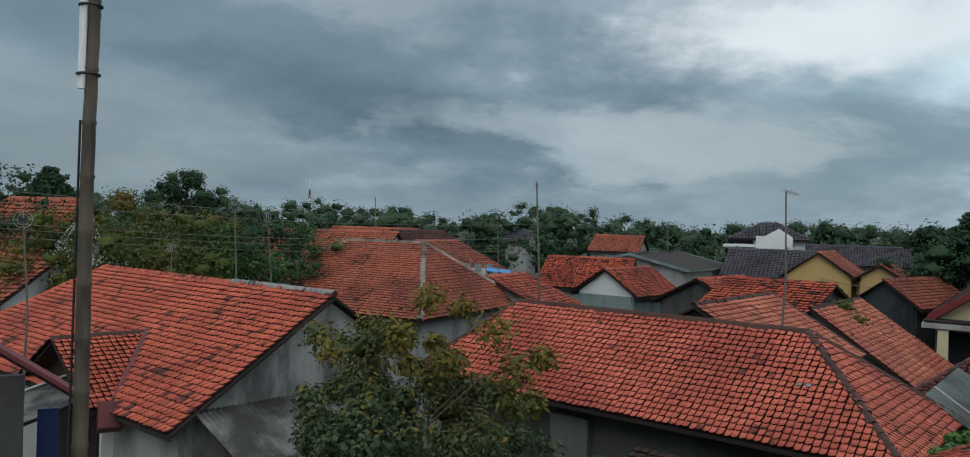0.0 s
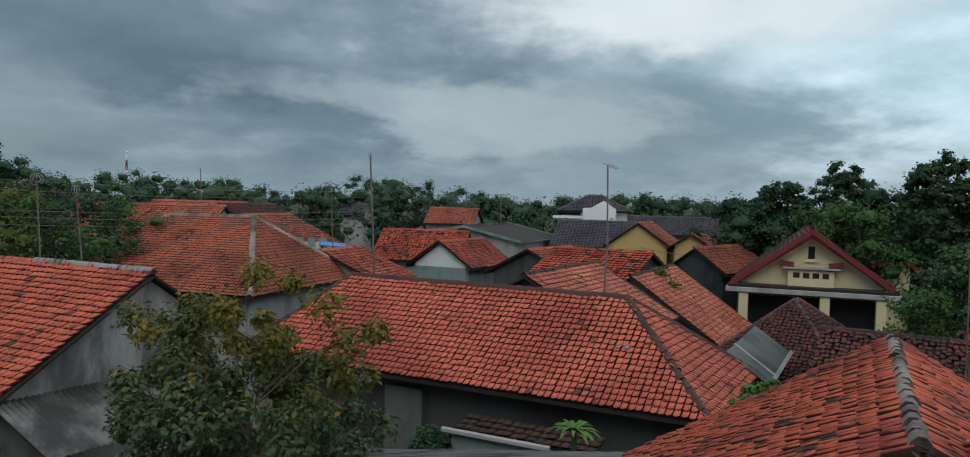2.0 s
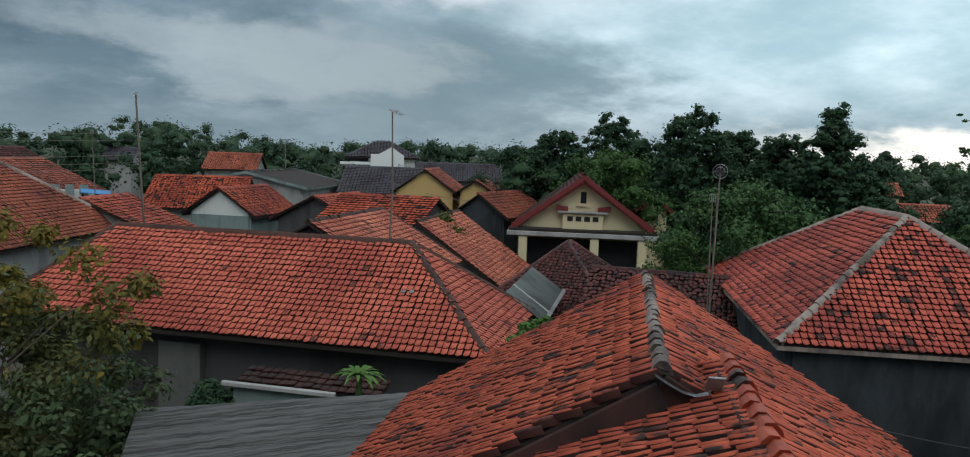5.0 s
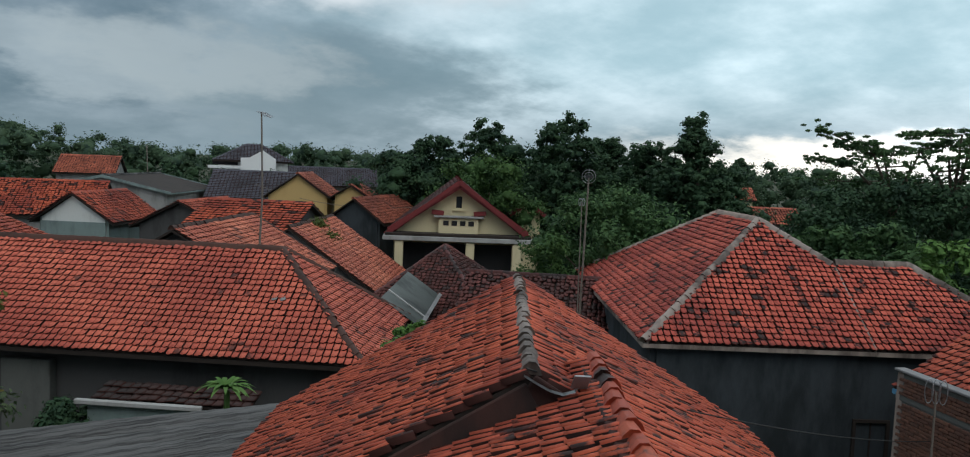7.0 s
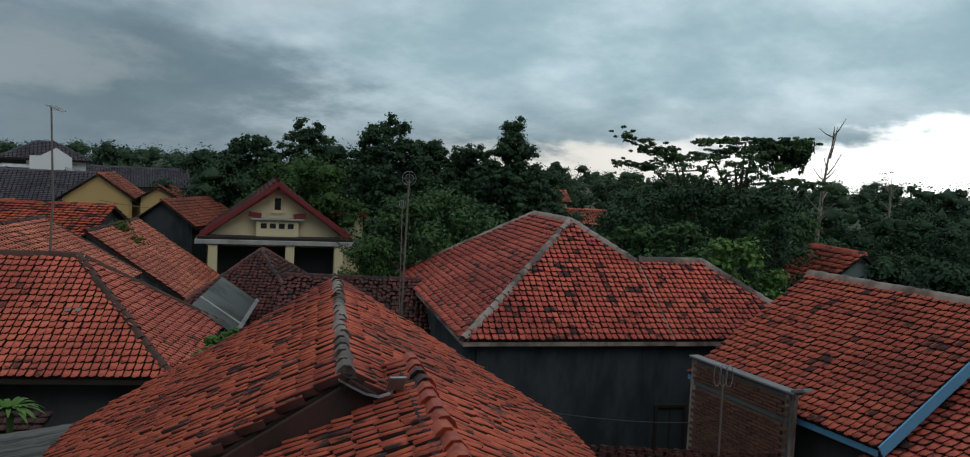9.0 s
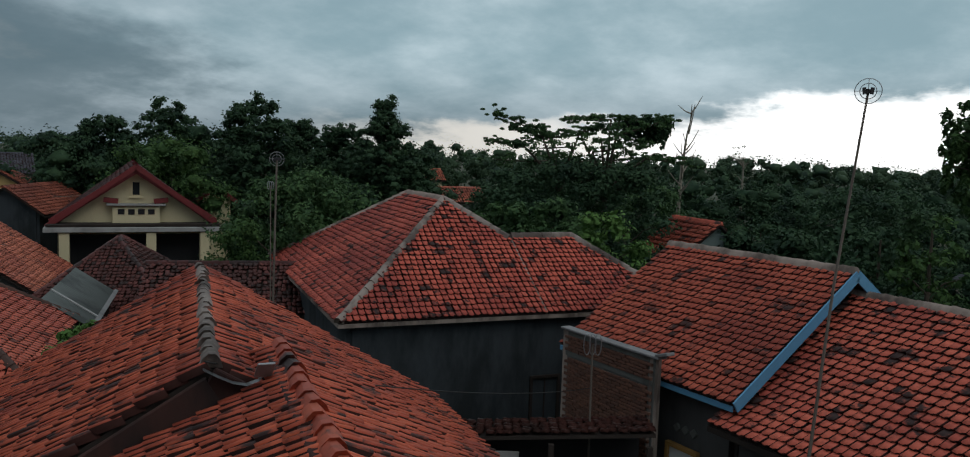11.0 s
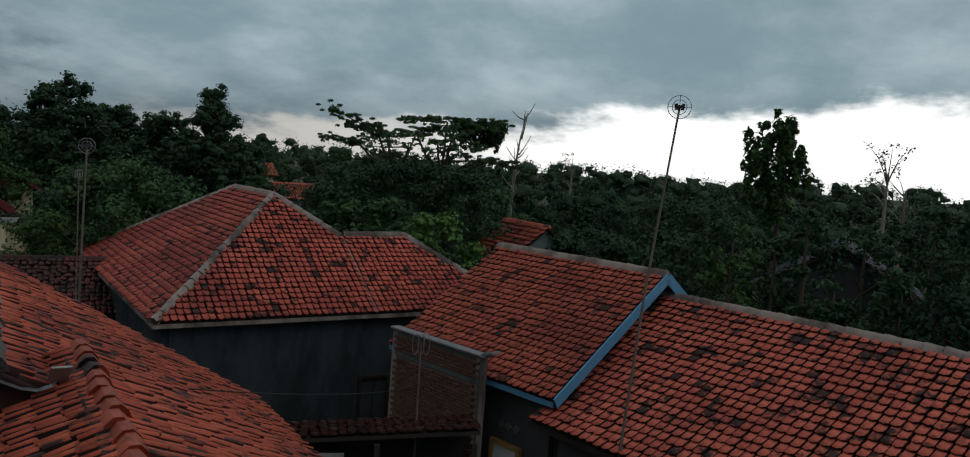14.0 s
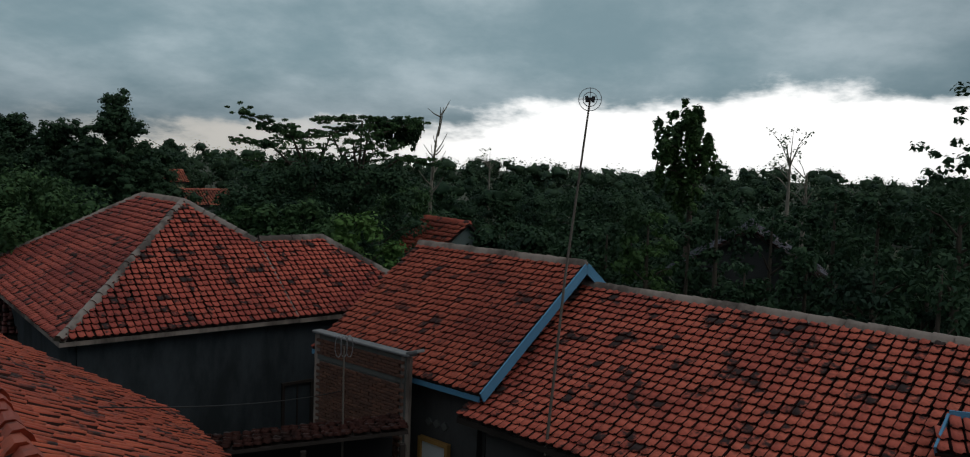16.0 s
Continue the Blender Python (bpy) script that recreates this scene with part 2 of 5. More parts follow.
PALE_METAL.color(PALE_METAL.mix(PALE_METAL.noise(8, 4), (0.40, 0.41, 0.42), (0.22, 0.23, 0.24)))
PALE_METAL = PALE_METAL.m
TARP = plaster("blue_tarpaulin", (0.03, 0.2, 0.45), (0.02, 0.13, 0.32), 0.5, 0.8, 0.5)
CABLE = Mat("black_cable", 0.6).color((0.02, 0.02, 0.02)).m
_b = Mat("bamboo", 0.6)
BAMBOO = _b.color(_b.mix(_b.step(_b.noise(4, 4, 0.6, (3, 3, 0.5)), 0.4, 0.7), (0.085, 0.07, 0.05), (0.035, 0.03, 0.024))).m
_g = Mat("window_glass", 0.08, spec=0.6)
GLASS = _g.color((0.02, 0.024, 0.028)).m
_e = Mat("damp_earth", 0.95)
EARTH = _e.color(_e.mix(_e.step(_e.noise(0.25, 5), 0.4, 0.6), (0.055, 0.05, 0.032), (0.03, 0.045, 0.018))).bump(_e.noise(6, 5), 0.5, 0.05).m
_k = Mat("brick_clay", 0.9)
BRICK = _k.color(_k.mix(_k.noise(20, 4), _k.mix(_k.piece_random(), (0.21, 0.085, 0.05), (0.12, 0.05, 0.034)), (0.075, 0.05, 0.04))).bump(_k.noise(50, 3), 0.3, 0.01).m
_t = Mat("bark", 0.9)
BARK = _t.color(_t.mix(_t.noise(7, 5, 0.6, (1, 1, 0.25)), (0.12, 0.095, 0.07), (0.05, 0.042, 0.033))).bump(_t.noise(18, 4), 0.6, 0.02).m
_p = Mat("pale_bark", 0.9)
BARK_PALE = _p.color(_p.mix(_p.noise(5, 5), (0.30, 0.27, 0.22), (0.13, 0.115, 0.09))).m


def leaf_material(name, a, b, c=None):
    m = Mat(name, 0.68, spec=0.16)
    r = m.piece_random()
    col = m.mix(r, a, b)
    if c:
        col = m.mix(m.step(m.noise(0.55, 3), 0.5, 0.66), col, c)
    m.color(col)
    m.bsdf.inputs["Subsurface Weight"].default_value = 0.0
    tr = m.n.new("ShaderNodeBsdfTranslucent")
    m.put(tr.inputs["Color"], col)
    mx = m.n.new("ShaderNodeMixShader")
    mx.inputs[0].default_value = 0.22
    m.l.new(m.bsdf.outputs[0], mx.inputs[1])
    m.l.new(tr.outputs[0], mx.inputs[2])
    m.l.new(mx.outputs[0], m.n["Material Output"].inputs["Surface"])
    return m.m


LEAF_MANGO = leaf_material("mango_leaf", (0.040, 0.068, 0.030), (0.105, 0.14, 0.070), (0.11, 0.12, 0.045))
LEAF_YOUNG = leaf_material("young_mango_leaf", (0.085, 0.09, 0.02), (0.20, 0.15, 0.03), (0.06, 0.075, 0.024))
LEAF_FRESH = leaf_material("sunlit_green_leaf", (0.036, 0.082, 0.032), (0.075, 0.14, 0.05), (0.03, 0.066, 0.03))
LEAF_DARK = leaf_material("deep_green_leaf", (0.024, 0.056, 0.030), (0.048, 0.092, 0.042), (0.020, 0.044, 0.027))
LEAF_MID = leaf_material("mid_green_leaf", (0.036, 0.082, 0.026), (0.075, 0.14, 0.04), (0.034, 0.07, 0.028))
LEAF_BRIGHT = leaf_material("fresh_green_leaf", (0.07, 0.15, 0.035), (0.12, 0.22, 0.06))
LEAF_OLIVE = leaf_material("olive_leaf", (0.05, 0.08, 0.022), (0.10, 0.12, 0.03), (0.16, 0.12, 0.03))
# lightened green, so the haze of distance is in the leaf colour
LEAF_FAR = leaf_material("hazed_far_foliage", (0.04, 0.078, 0.042), (0.07, 0.115, 0.062), (0.034, 0.064, 0.045))
LEAF_PALE = leaf_material("grey_green_leaf", (0.12, 0.17, 0.11), (0.18, 0.23, 0.14))

_s = Mat("streaked_fibre_sheet", 0.9)
SHEET_STREAK = _s.color(_s.mix(_s.step(_s.noise(1.6, 6, 0.7, (0.45, 6.0, 1.0)), 0.4, 0.62), (0.10, 0.10, 0.098), (0.026, 0.026, 0.026))).bump(_s.noise(20, 4), 0.3, 0.01).m

# ---- mesh helpers ----


def mesh_from(name, verts, faces, material, smooth=False):
    """A mesh from arrays of corners and of faces that all have the same number of corners."""
    verts, faces = np.asarray(verts, np.float32), np.asarray(faces, np.int32)
    me = bpy.data.meshes.new(name)
    n, k = faces.shape
    me.vertices.add(len(verts))
    me.vertices.foreach_set("co", verts.ravel())
    me.loops.add(n * k)
    me.loops.foreach_set("vertex_index", faces.ravel())
    me.polygons.add(n)
    me.polygons.foreach_set("loop_start", np.arange(n, dtype=np.int32) * k)
    if smooth:
        me.polygons.foreach_set("use_smooth", np.ones(n, bool))
    me.update(calc_edges=True)
    me.validate()
    me.materials.append(material)
    return me


def child(name, me, parent, label=""):
    ob = new(name, me)
    ob.parent = parent
    return tagged(ob, label)


def part(name, bm, material, parent=None, label=""):
    """A bmesh as one mesh object under a thing or a part."""
    bmesh.ops.recalc_face_normals(bm, faces=bm.faces)
    me = bpy.data.meshes.new(name)
    bm.to_mesh(me)
    bm.free()
    me.materials.append(material)
    ob = new(name, me)
    if parent:
        ob.parent = parent
    return tagged(ob, label)


def add_box(bm, size, at=(0, 0, 0), turn=(0, 0, 0), bevel=0.0):
    r = bmesh.ops.create_cube(bm, size=1.0, matrix=pose(*at, *turn) @ Matrix.Diagonal((*size, 1)))
    if bevel:
        edges = list({e for v in r["verts"] for e in v.link_edges})
        bmesh.ops.bevel(bm, geom=edges, offset=bevel, segments=1, affect="EDGES")
    return bm


def add_beam(bm, p, q, width, height, bevel=0.0):
    """A bar of rectangular section from p to q, its height as near upright as it can be."""
    p, q = Vector(p), Vector(q)
    d = q - p
    x = d.normalized()
    side = Vector((0, 0, 1)).cross(x)
    side = side.normalized() if side.length > 1e-4 else Vector((1, 0, 0))
    z = x.cross(side)
    m = Matrix((x, side, z)).transposed().to_4x4()
    m.translation = (p + q) / 2
    r = bmesh.ops.create_cube(bm, size=1.0, matrix=m @ Matrix.Diagonal((d.length, width, height, 1)))
    if bevel:
        edges = list({e for v in r["verts"] for e in v.link_edges})
        bmesh.ops.bevel(bm, geom=edges, offset=bevel, segments=1, affect="EDGES")
    return bm


def tube_data(points, radii, sides=7):
    """Corners and quads of a tapered tube along points."""
    pts = [Vector(p) for p in points]
    verts, faces = [], []
    for i, p in enumerate(pts):
        d = (pts[min(i + 1, len(pts) - 1)] - pts[max(i - 1, 0)]).normalized()
        a = d.cross(Vector((0.31, 0.95, 0.05)))
        a = a.normalized() if a.length > 1e-3 else Vector((1, 0, 0))
        b = d.cross(a)
        for k in range(sides):
            t = 2 * math.pi * k / sides
            verts.append(p + float(radii[i]) * (math.cos(t) * a + math.sin(t) * b))
        if i:
            o = (i - 1) * sides
            faces += [(o + k, o + (k + 1) % sides, o + sides + (k + 1) % sides, o + sides + k) for k in range(sides)]
    return [tuple(v) for v in verts], faces


def tubes(name, runs, material, sides=7):
    """One mesh of several tapered tubes: runs of (points, radii)."""
    V, F = [], []
    for points, radii in runs:
        v, f = tube_data(points, radii, sides)
        F += [tuple(i + len(V) for i in q) for q in f]
        V += v
    return mesh_from(name, V, F, material, True)


def thing(name, label, category, m=None, group="", kind=""):
    ob = new(name)
    ob.empty_display_size = 0.3
    if m is not None:
        ob.matrix_world = m
    return tagged(ob, label, category, group, kind)


def polar(az, d):
    """A place on the ground by its bearing in degrees, clockwise from north, and its distance from the viewer, who stands 0.4 m off the turning point."""
    a = radians(min(max(az, 0), 74))
    return 0.4 * math.sin(a) + d * math.sin(radians(az)), 0.4 * (math.cos(a) - 1) + d * math.cos(radians(az))


def at(az, d, z):
    return (*polar(az, d), z)


# ---- roofs ----


PANTILE = [(-0.49, -0.30), (-0.42, 0.66), (-0.28, 1.0), (-0.12, 0.98), (0.06, 0.72), (0.22, 0.58), (0.39, 0.62), (0.47, -0.25)]
ROLL = [(-0.43, -0.7), (-0.31, 0.74), (-0.17, 0.95), (-0.01, 1.0), (0.15, 0.95), (0.28, 0.74), (0.37, -0.7)]
PLAIN = [(-0.49, -0.25), (-0.42, 0.80), (-0.12, 1.0), (0.42, 0.62), (0.47, -0.25)]


def tile_mesh(name, w, e, amp, material):
    """One clay roof tile, pantile or barrel, its lower lip and flanks coloured near-black as joint shade. y runs up the
    slope.
    """
    barrel = w < 0.12
    xs = ROLL if barrel else PANTILE if w < 0.2 else PLAIN
    n, V, F = len(xs), [], []
    tip, drop = (0.26 if xs is PANTILE else 0.2) * e, 0.06 if xs is not PLAIN else 0.042
    for y, up_by in ((-0.5 * e - 0.012, tip), (0.6 * e, 0.0)):
        for x, z in xs:
            V.append((x * w, y - (0.024 if z > 0.7 else -0.008) * (up_by > 0), z * amp + up_by))
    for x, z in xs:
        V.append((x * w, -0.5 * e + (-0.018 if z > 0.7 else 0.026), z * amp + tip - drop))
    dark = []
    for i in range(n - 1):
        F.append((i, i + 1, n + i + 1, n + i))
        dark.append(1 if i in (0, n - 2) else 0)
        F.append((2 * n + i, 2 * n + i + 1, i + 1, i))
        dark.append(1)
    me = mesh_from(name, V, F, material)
    me.materials.append(JOINT_SHADE)
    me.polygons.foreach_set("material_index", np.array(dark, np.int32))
    return me


def slope_tiles(corners, w, e, jitter):
    """Poses of the tiles of one slope, given by its corners; the first two are the eave, seen from outside left to right."""
    P = [Vector(c) for c in corners]
    u = (P[1] - P[0]).normalized()
    nrm = (P[1] - P[0]).cross(P[2] - P[0]).normalized()
    v = nrm.cross(u)
    flat = [((p - P[0]).dot(u), (p - P[0]).dot(v)) for p in P]
    height = max(q[1] for q in flat)
    rows = max(1, round(height / e))
    e_fit = height / rows
    out = []
    for r in range(rows):
        y = (r + 0.5) * e_fit
        cross = []
        for i in range(len(flat)):
            (x0, y0), (x1, y1) = flat[i], flat[(i + 1) % len(flat)]
            if (y0 - y) * (y1 - y) < 0:
                cross.append(x0 + (x1 - x0) * (y - y0) / (y1 - y0))
        if len(cross) < 2:
            continue
        lo, hi = min(cross), max(cross)
        k0, k1 = math.ceil((lo - 0.04) / w - 0.5), math.floor((hi + 0.04) / w - 0.5)
        for k in range(k0, k1 + 1):
            x = (k + 0.5) * w
            wob = 0.012 * noise.noise(Vector((x * 0.7, y * 0.7, P[0].x)))
            m = Matrix((u, v, nrm)).transposed().to_4x4()
            m.translation = P[0] + u * (x + random.uniform(-1, 1) * jitter * 0.012) + v * (y + random.uniform(-1, 1) * jitter * 0.014) + nrm * (0.02 + wob + random.random() * jitter * 0.01)
            m = m @ pose(0, 0, 0, random.uniform(-1, 1) * jitter * 1.6, random.uniform(-1, 1) * jitter * 1.8, random.uniform(-1, 1) * jitter * 1.6)
            out.append(m)
    return out


def lay_tiles(roof, mats, proto, singles, near):
    """Lays copies of the tile proto under roof: the ones nearest to the point near as pieces of their own, the rest joined."""
    mats = sorted(mats, key=lambda m: (m.translation - Vector(near)).length)
    for m in mats[:singles]:
        ob = new("roof_tile", proto)
        ob.parent = roof
        ob.matrix_local = m
    rest = mats[singles:]
    if not rest:
        return
    co = np.array([v.co[:] for v in proto.vertices])
    fc = np.array([p.vertices[:] for p in proto.polygons])
    M = np.array([[list(r) for r in m] for m in rest])
    V = np.einsum("kij,nj->kni", M[:, :3, :3], co) + M[:, None, :3, 3]
    F = fc[None] + (np.arange(len(rest)) * len(co))[:, None, None]
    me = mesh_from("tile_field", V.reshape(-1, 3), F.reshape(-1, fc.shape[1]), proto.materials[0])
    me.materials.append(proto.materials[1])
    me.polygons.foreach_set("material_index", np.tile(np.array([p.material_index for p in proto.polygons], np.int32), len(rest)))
    ob = child("tile_field", me, roof)
    tagged(ob, "rows of overlapping clay tiles", kind="stuff")


CAPS = {}


def cap_proto(size, length, material, step_up=0.010):
    """One clay or mortar-bedded ridge cap, lying along x."""
    key = (round(size, 3), round(length, 2), material.name, step_up)
    if key not in CAPS:
        prof = [(-1.0, -0.55), (-0.75, 0.15), (-0.3, 0.62), (0.3, 0.62), (0.75, 0.15), (1.0, -0.55)]
        V = [(x, y * size * s, z * size * s + lift) for x, s, lift in ((-0.53 * length, 1.03, step_up), (0.53 * length, 0.96, 0.0)) for y, z in prof]
        F = [(k, k + 1, 7 + k, 6 + k) for k in range(5)] + [(0, 1, 4, 5), (1, 2, 3, 4), (6, 7, 10, 11), (7, 8, 9, 10)]
        CAPS[key] = mesh_from("ridge_cap", V, F, material)
    return CAPS[key]


def cap_run(name, p, q, size, material, parent, step=0.3, lump=0.5, step_up=0.010):
    """A row of overlapping ridge caps from p to q, each a piece of its own."""
    p, q = Vector(p), Vector(q)
    d = (q - p).normalized()
    side = Vector((0, 0, 1)).cross(d).normalized()
    m0 = Matrix((d, side, d.cross(side))).transposed().to_4x4()
    n = max(1, int((q - p).length / step))
    proto = cap_proto(size, (q - p).length / n, material, step_up)
    for i in range(n):
        m = m0.copy()
        m.translation = p + (q - p) * ((i + 0.5) / n) + side * random.uniform(-1, 1) * size * lump * 0.3
        ob = new(name, proto)
        ob.parent = parent
        ob.matrix_local = m @ pose(0, 0, 0, random.uniform(-6, 6) * lump * 2, random.uniform(-3, 3), random.uniform(-5, 5) * lump * 2)


TILES = {}


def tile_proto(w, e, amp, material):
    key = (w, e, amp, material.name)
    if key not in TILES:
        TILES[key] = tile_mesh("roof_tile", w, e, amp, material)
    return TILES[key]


def slab(bm, quad, thick):
    """A sheet of some thickness below a flat polygon."""
    P = [Vector(c) for c in quad]
    nrm = (P[1] - P[0]).cross(P[2] - P[0]).normalized()
    top = [bm.verts.new(p) for p in P]
    low = [bm.verts.new(p - nrm * thick) for p in P]
    bm.faces.new(top)
    bm.faces.new(low[::-1])
    for i in range(len(P)):
        j = (i + 1) % len(P)
        bm.faces.new((top[j], top[i], low[i], low[j]))


def house(label, c, yaw, L, W, ze, zr, i0=0.0, i1=0.0, tiled="ab", tile=(0.21, 0.22, 0.035), clay=None, wall=None, caps=None,
          singles=0, near=None, over=(0.35, 0.45), jitter=1.0, trim=None, cap=0.11, gable=None, verge_caps="", trim_ends="01", drop=None, hip_from={}, zb=None, step_up=0.010, cap_step=0.3):
    """A house: four walls, a gabled or hipped roof of clay tiles (ends inset by i0, i1), ridge caps and boards. x runs along the ridge."""
    H = thing("house", label, "house", pose(c[0], c[1], 0, 0, 0, yaw), "village houses")
    l, w = L / 2, W / 2
    r0, r1 = (-l + i0, 0, zr), (l - i1, 0, zr)
    zb = ze if zb is None else zb
    a0, a1, b0, b1 = (-l, -w, ze), (l, -w, ze), (-l, w, zb), (l, w, zb)
    slopes = {"a": (a0, a1, r1, r0), "b": (b1, b0, r0, r1)}
    if i0 > 0.05:
        slopes["0"] = (b0, a0, r0)
    if i1 > 0.05:
        slopes["1"] = (a1, b1, r1)
    bm = bmesh.new()
    for s in slopes.values():
        slab(bm, s, 0.06)
    roof = part("roof", bm, WOOD_DARK, H)
    proto = tile_proto(*tile, clay)
    mats, inv = [], H.matrix_world.inverted()
    for k in tiled:
        if k in slopes:
            mats += slope_tiles(slopes[k], tile[0], tile[1], jitter)
    if drop:
        mats = [m for m in mats if not drop(H.matrix_world @ m.translation)]
    lay_tiles(roof, mats, proto, singles, inv @ Vector(near or (0, 0, 3)))
    caps = caps or clay
    if (Vector(r1) - Vector(r0)).length > 0.3:
        cap_run("ridge_cap", (r0[0], 0, zr + 0.05), (r1[0], 0, zr + 0.05), cap, caps, roof, cap_step, 0.5, step_up)
    for k, r, es in (("0", r0, (a0, b0)), ("1", r1, (a1, b1))):
        if k in slopes:
            for side_name, ec in zip("ab", es):
                foot = Vector(ec).lerp(Vector(r), hip_from.get(side_name + k, 0.0))
                cap_run("hip_cap", (foot.x, foot.y, foot.z + 0.05), (r[0], r[1], r[2] + 0.06), cap, caps, roof)
    for k in verge_caps.split():
        ends = {"a0": (a0, r0), "a1": (a1, r1), "b0": (b0, r0), "b1": (b1, r1)}[k]
        cap_run("verge_cap", *[(p[0], p[1], p[2] + 0.05) for p in ends], cap * 0.9, caps, roof)
    # walls, set back under the eaves
    ox, oy = over
    slope = (zr - ze) / w
    ww = w - oy
    wx0, wx1 = -l + (ox if i0 < 0.05 else oy), l - (ox if i1 < 0.05 else oy)
    hz = ze + slope * oy - 0.1
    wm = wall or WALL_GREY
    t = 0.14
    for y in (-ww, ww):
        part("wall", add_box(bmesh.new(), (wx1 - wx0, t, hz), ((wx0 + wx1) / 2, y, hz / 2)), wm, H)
    for x, ins in ((wx0, i0), (wx1, i1)):
        if ins > 0.05:
            part("wall", add_box(bmesh.new(), (t, 2 * ww - t - 0.004, hz), (x, 0, hz / 2)), wm, H)
        else:
            bm = bmesh.new()
            y = ww - t / 2 - 0.002
            prof = [(-y, 0), (y, 0), (y, hz), (0, zr - 0.1), (-y, hz)]
            f0 = [bm.verts.new((x - t / 2, p, z)) for p, z in prof]
            f1 = [bm.verts.new((x + t / 2, p, z)) for p, z in prof]
            bm.faces.new(f0)
            bm.faces.new(f1[::-1])
            for i in range(5):
                bm.faces.new((f0[i], f1[i], f1[(i + 1) % 5], f0[(i + 1) % 5]))
            part("gable_wall", bm, gable or wm, H)
            if trim and ("0" if x < 0 else "1") in trim_ends:
                for ec, r in (((a0, r0), (b0, r0)) if x < 0 else ((a1, r1), (b1, r1))):
                    p, q = Vector(ec), Vector(r)
                    off = Vector(((-0.05 if x < 0 else 0.05), 0, -0.03))
                    part("barge_board", add_beam(bmesh.new(), p + off, q + off, 0.03, 0.2), trim, H)
    for k, (p, q) in {"a": (a0, a1), "b": (b0, b1), "0": (a0, b0), "1": (a1, b1)}.items():
        if k in slopes:
            p, q = Vector(p), Vector(q)
            off = Vector((0, 0, -0.07))
            part("fascia", add_beam(bmesh.new(), p + off, q + off, 0.025, 0.095), trim or WOOD_DARK, H)
    return H


def opening(H, x, y, z, w, h, face, kind="window", frame_mat=None, panes=2):
    """A window or door set into the wall of house H; face is the outward direction in the house's own axes ('-x', '+y', ...)."""
    ang = {"-y": 0, "+x": 90, "+y": 180, "-x": 270}[face]
    e = part(kind, add_box(bmesh.new(), (w, 0.03, h), (0, 0.0, h / 2)), DARK_VOID, H)
    e.matrix_local = pose(x, y, z, 0, 0, ang)
    fm = frame_mat or WOOD_DARK
    bm = bmesh.new()
    for s in (-1, 1):
        add_box(bm, (0.07, 0.1, h + 0.14), (s * (w / 2 + 0.035), -0.06, h / 2))
    add_box(bm, (w, 0.1, 0.07), (0, -0.06, h + 0.035))
    add_box(bm, (w, 0.1, 0.07), (0, -0.06, -0.035))
    part(kind + "_frame", bm, fm, e)
    if kind == "door":
        part("door_leaf", add_box(bmesh.new(), (w, 0.05, h), (0, -0.035, h / 2)), WHITE_PAINT, e)
    else:
        for i in range(panes):
            pw = w / panes
            part("pane", add_box(bmesh.new(), (pw - 0.03, 0.02, h - 0.02), (-w / 2 + pw * (i + 0.5), -0.03, h / 2)), GLASS, e)
        for i in range(1, panes):
            part("mullion", add_box(bmesh.new(), (0.03, 0.05, h - 0.01), (-w / 2 + w / panes * i, -0.05, h / 2)), fm, e)
    return e

# ---- ground ----
bm = bmesh.new()
bmesh.ops.create_grid(bm, x_segments=60, y_segments=60, size=900)
for v in bm.verts:
    far = max(0.0, v.co.length - 140)
    v.co.z = 0.3 * noise.noise(v.co * 0.02) * min(1, v.co.length / 60) + far * 0.008
tagged(part("ground", bm, EARTH), "damp earth and undergrowth between the village houses", "ground", kind="structure")

# the flat-roofed house from which the place is seen
deck = tagged(part("roof_deck", add_box(bmesh.new(), (6.0, 6.0, 6.1), (-1.6, -3.0, 3.05), bevel=0.03), CONCRETE), "flat cement roof deck of the lookout house", "roof deck", kind="structure")

# ---- the houses round the yard ----
FINE = (0.163, 0.18, 0.034)
BARREL = (0.108, 0.2, 0.05)

house_left = house("long gabled house with orange clay tiles and bare cement gable", (-9.56, 24.36), 140.0, 15.46, 8.44, 3.23, 5.88, 0, 3.0,
                   tiled="b", tile=(0.195, 0.195, 0.05), clay=TILE_ORANGE, wall=WALL_GREY, gable=CEMENT_STAINED, caps=TILE_ORANGE, singles=300, near=(-6.25, 16.88, 4))
house_pyramid = house("broad hipped house roofed with brown-red clay tiles", (-5.65, 41.04), 151.5, 12.58, 10.56, 3.60, 6.72, 3.31, 4.51,
                      tiled="b0", tile=(0.17, 0.19, 0.06), clay=TILE_FAR, wall=WALL_GREY, caps=MORTAR, cap=0.16)
house_main = house("low hipped house with lichen-spotted red clay tiles", (4.74, 20.90), -40.5, 13.15, 5.53, 3.39, 5.44, 1.80, 2.74,
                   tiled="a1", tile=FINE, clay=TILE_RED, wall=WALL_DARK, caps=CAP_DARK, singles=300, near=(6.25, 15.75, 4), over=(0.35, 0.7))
house_behind = house("small gabled house tiled in orange clay behind the hipped one", (8.44, 26.11), 51.2, 6.80, 6.36, 3.69, 5.53, 0, 0, tiled="a", tile=(0.2, 0.22, 0.036), clay=TILE_PALE, wall=WALL_DARK, caps=CAP_DARK, verge_caps="a1")
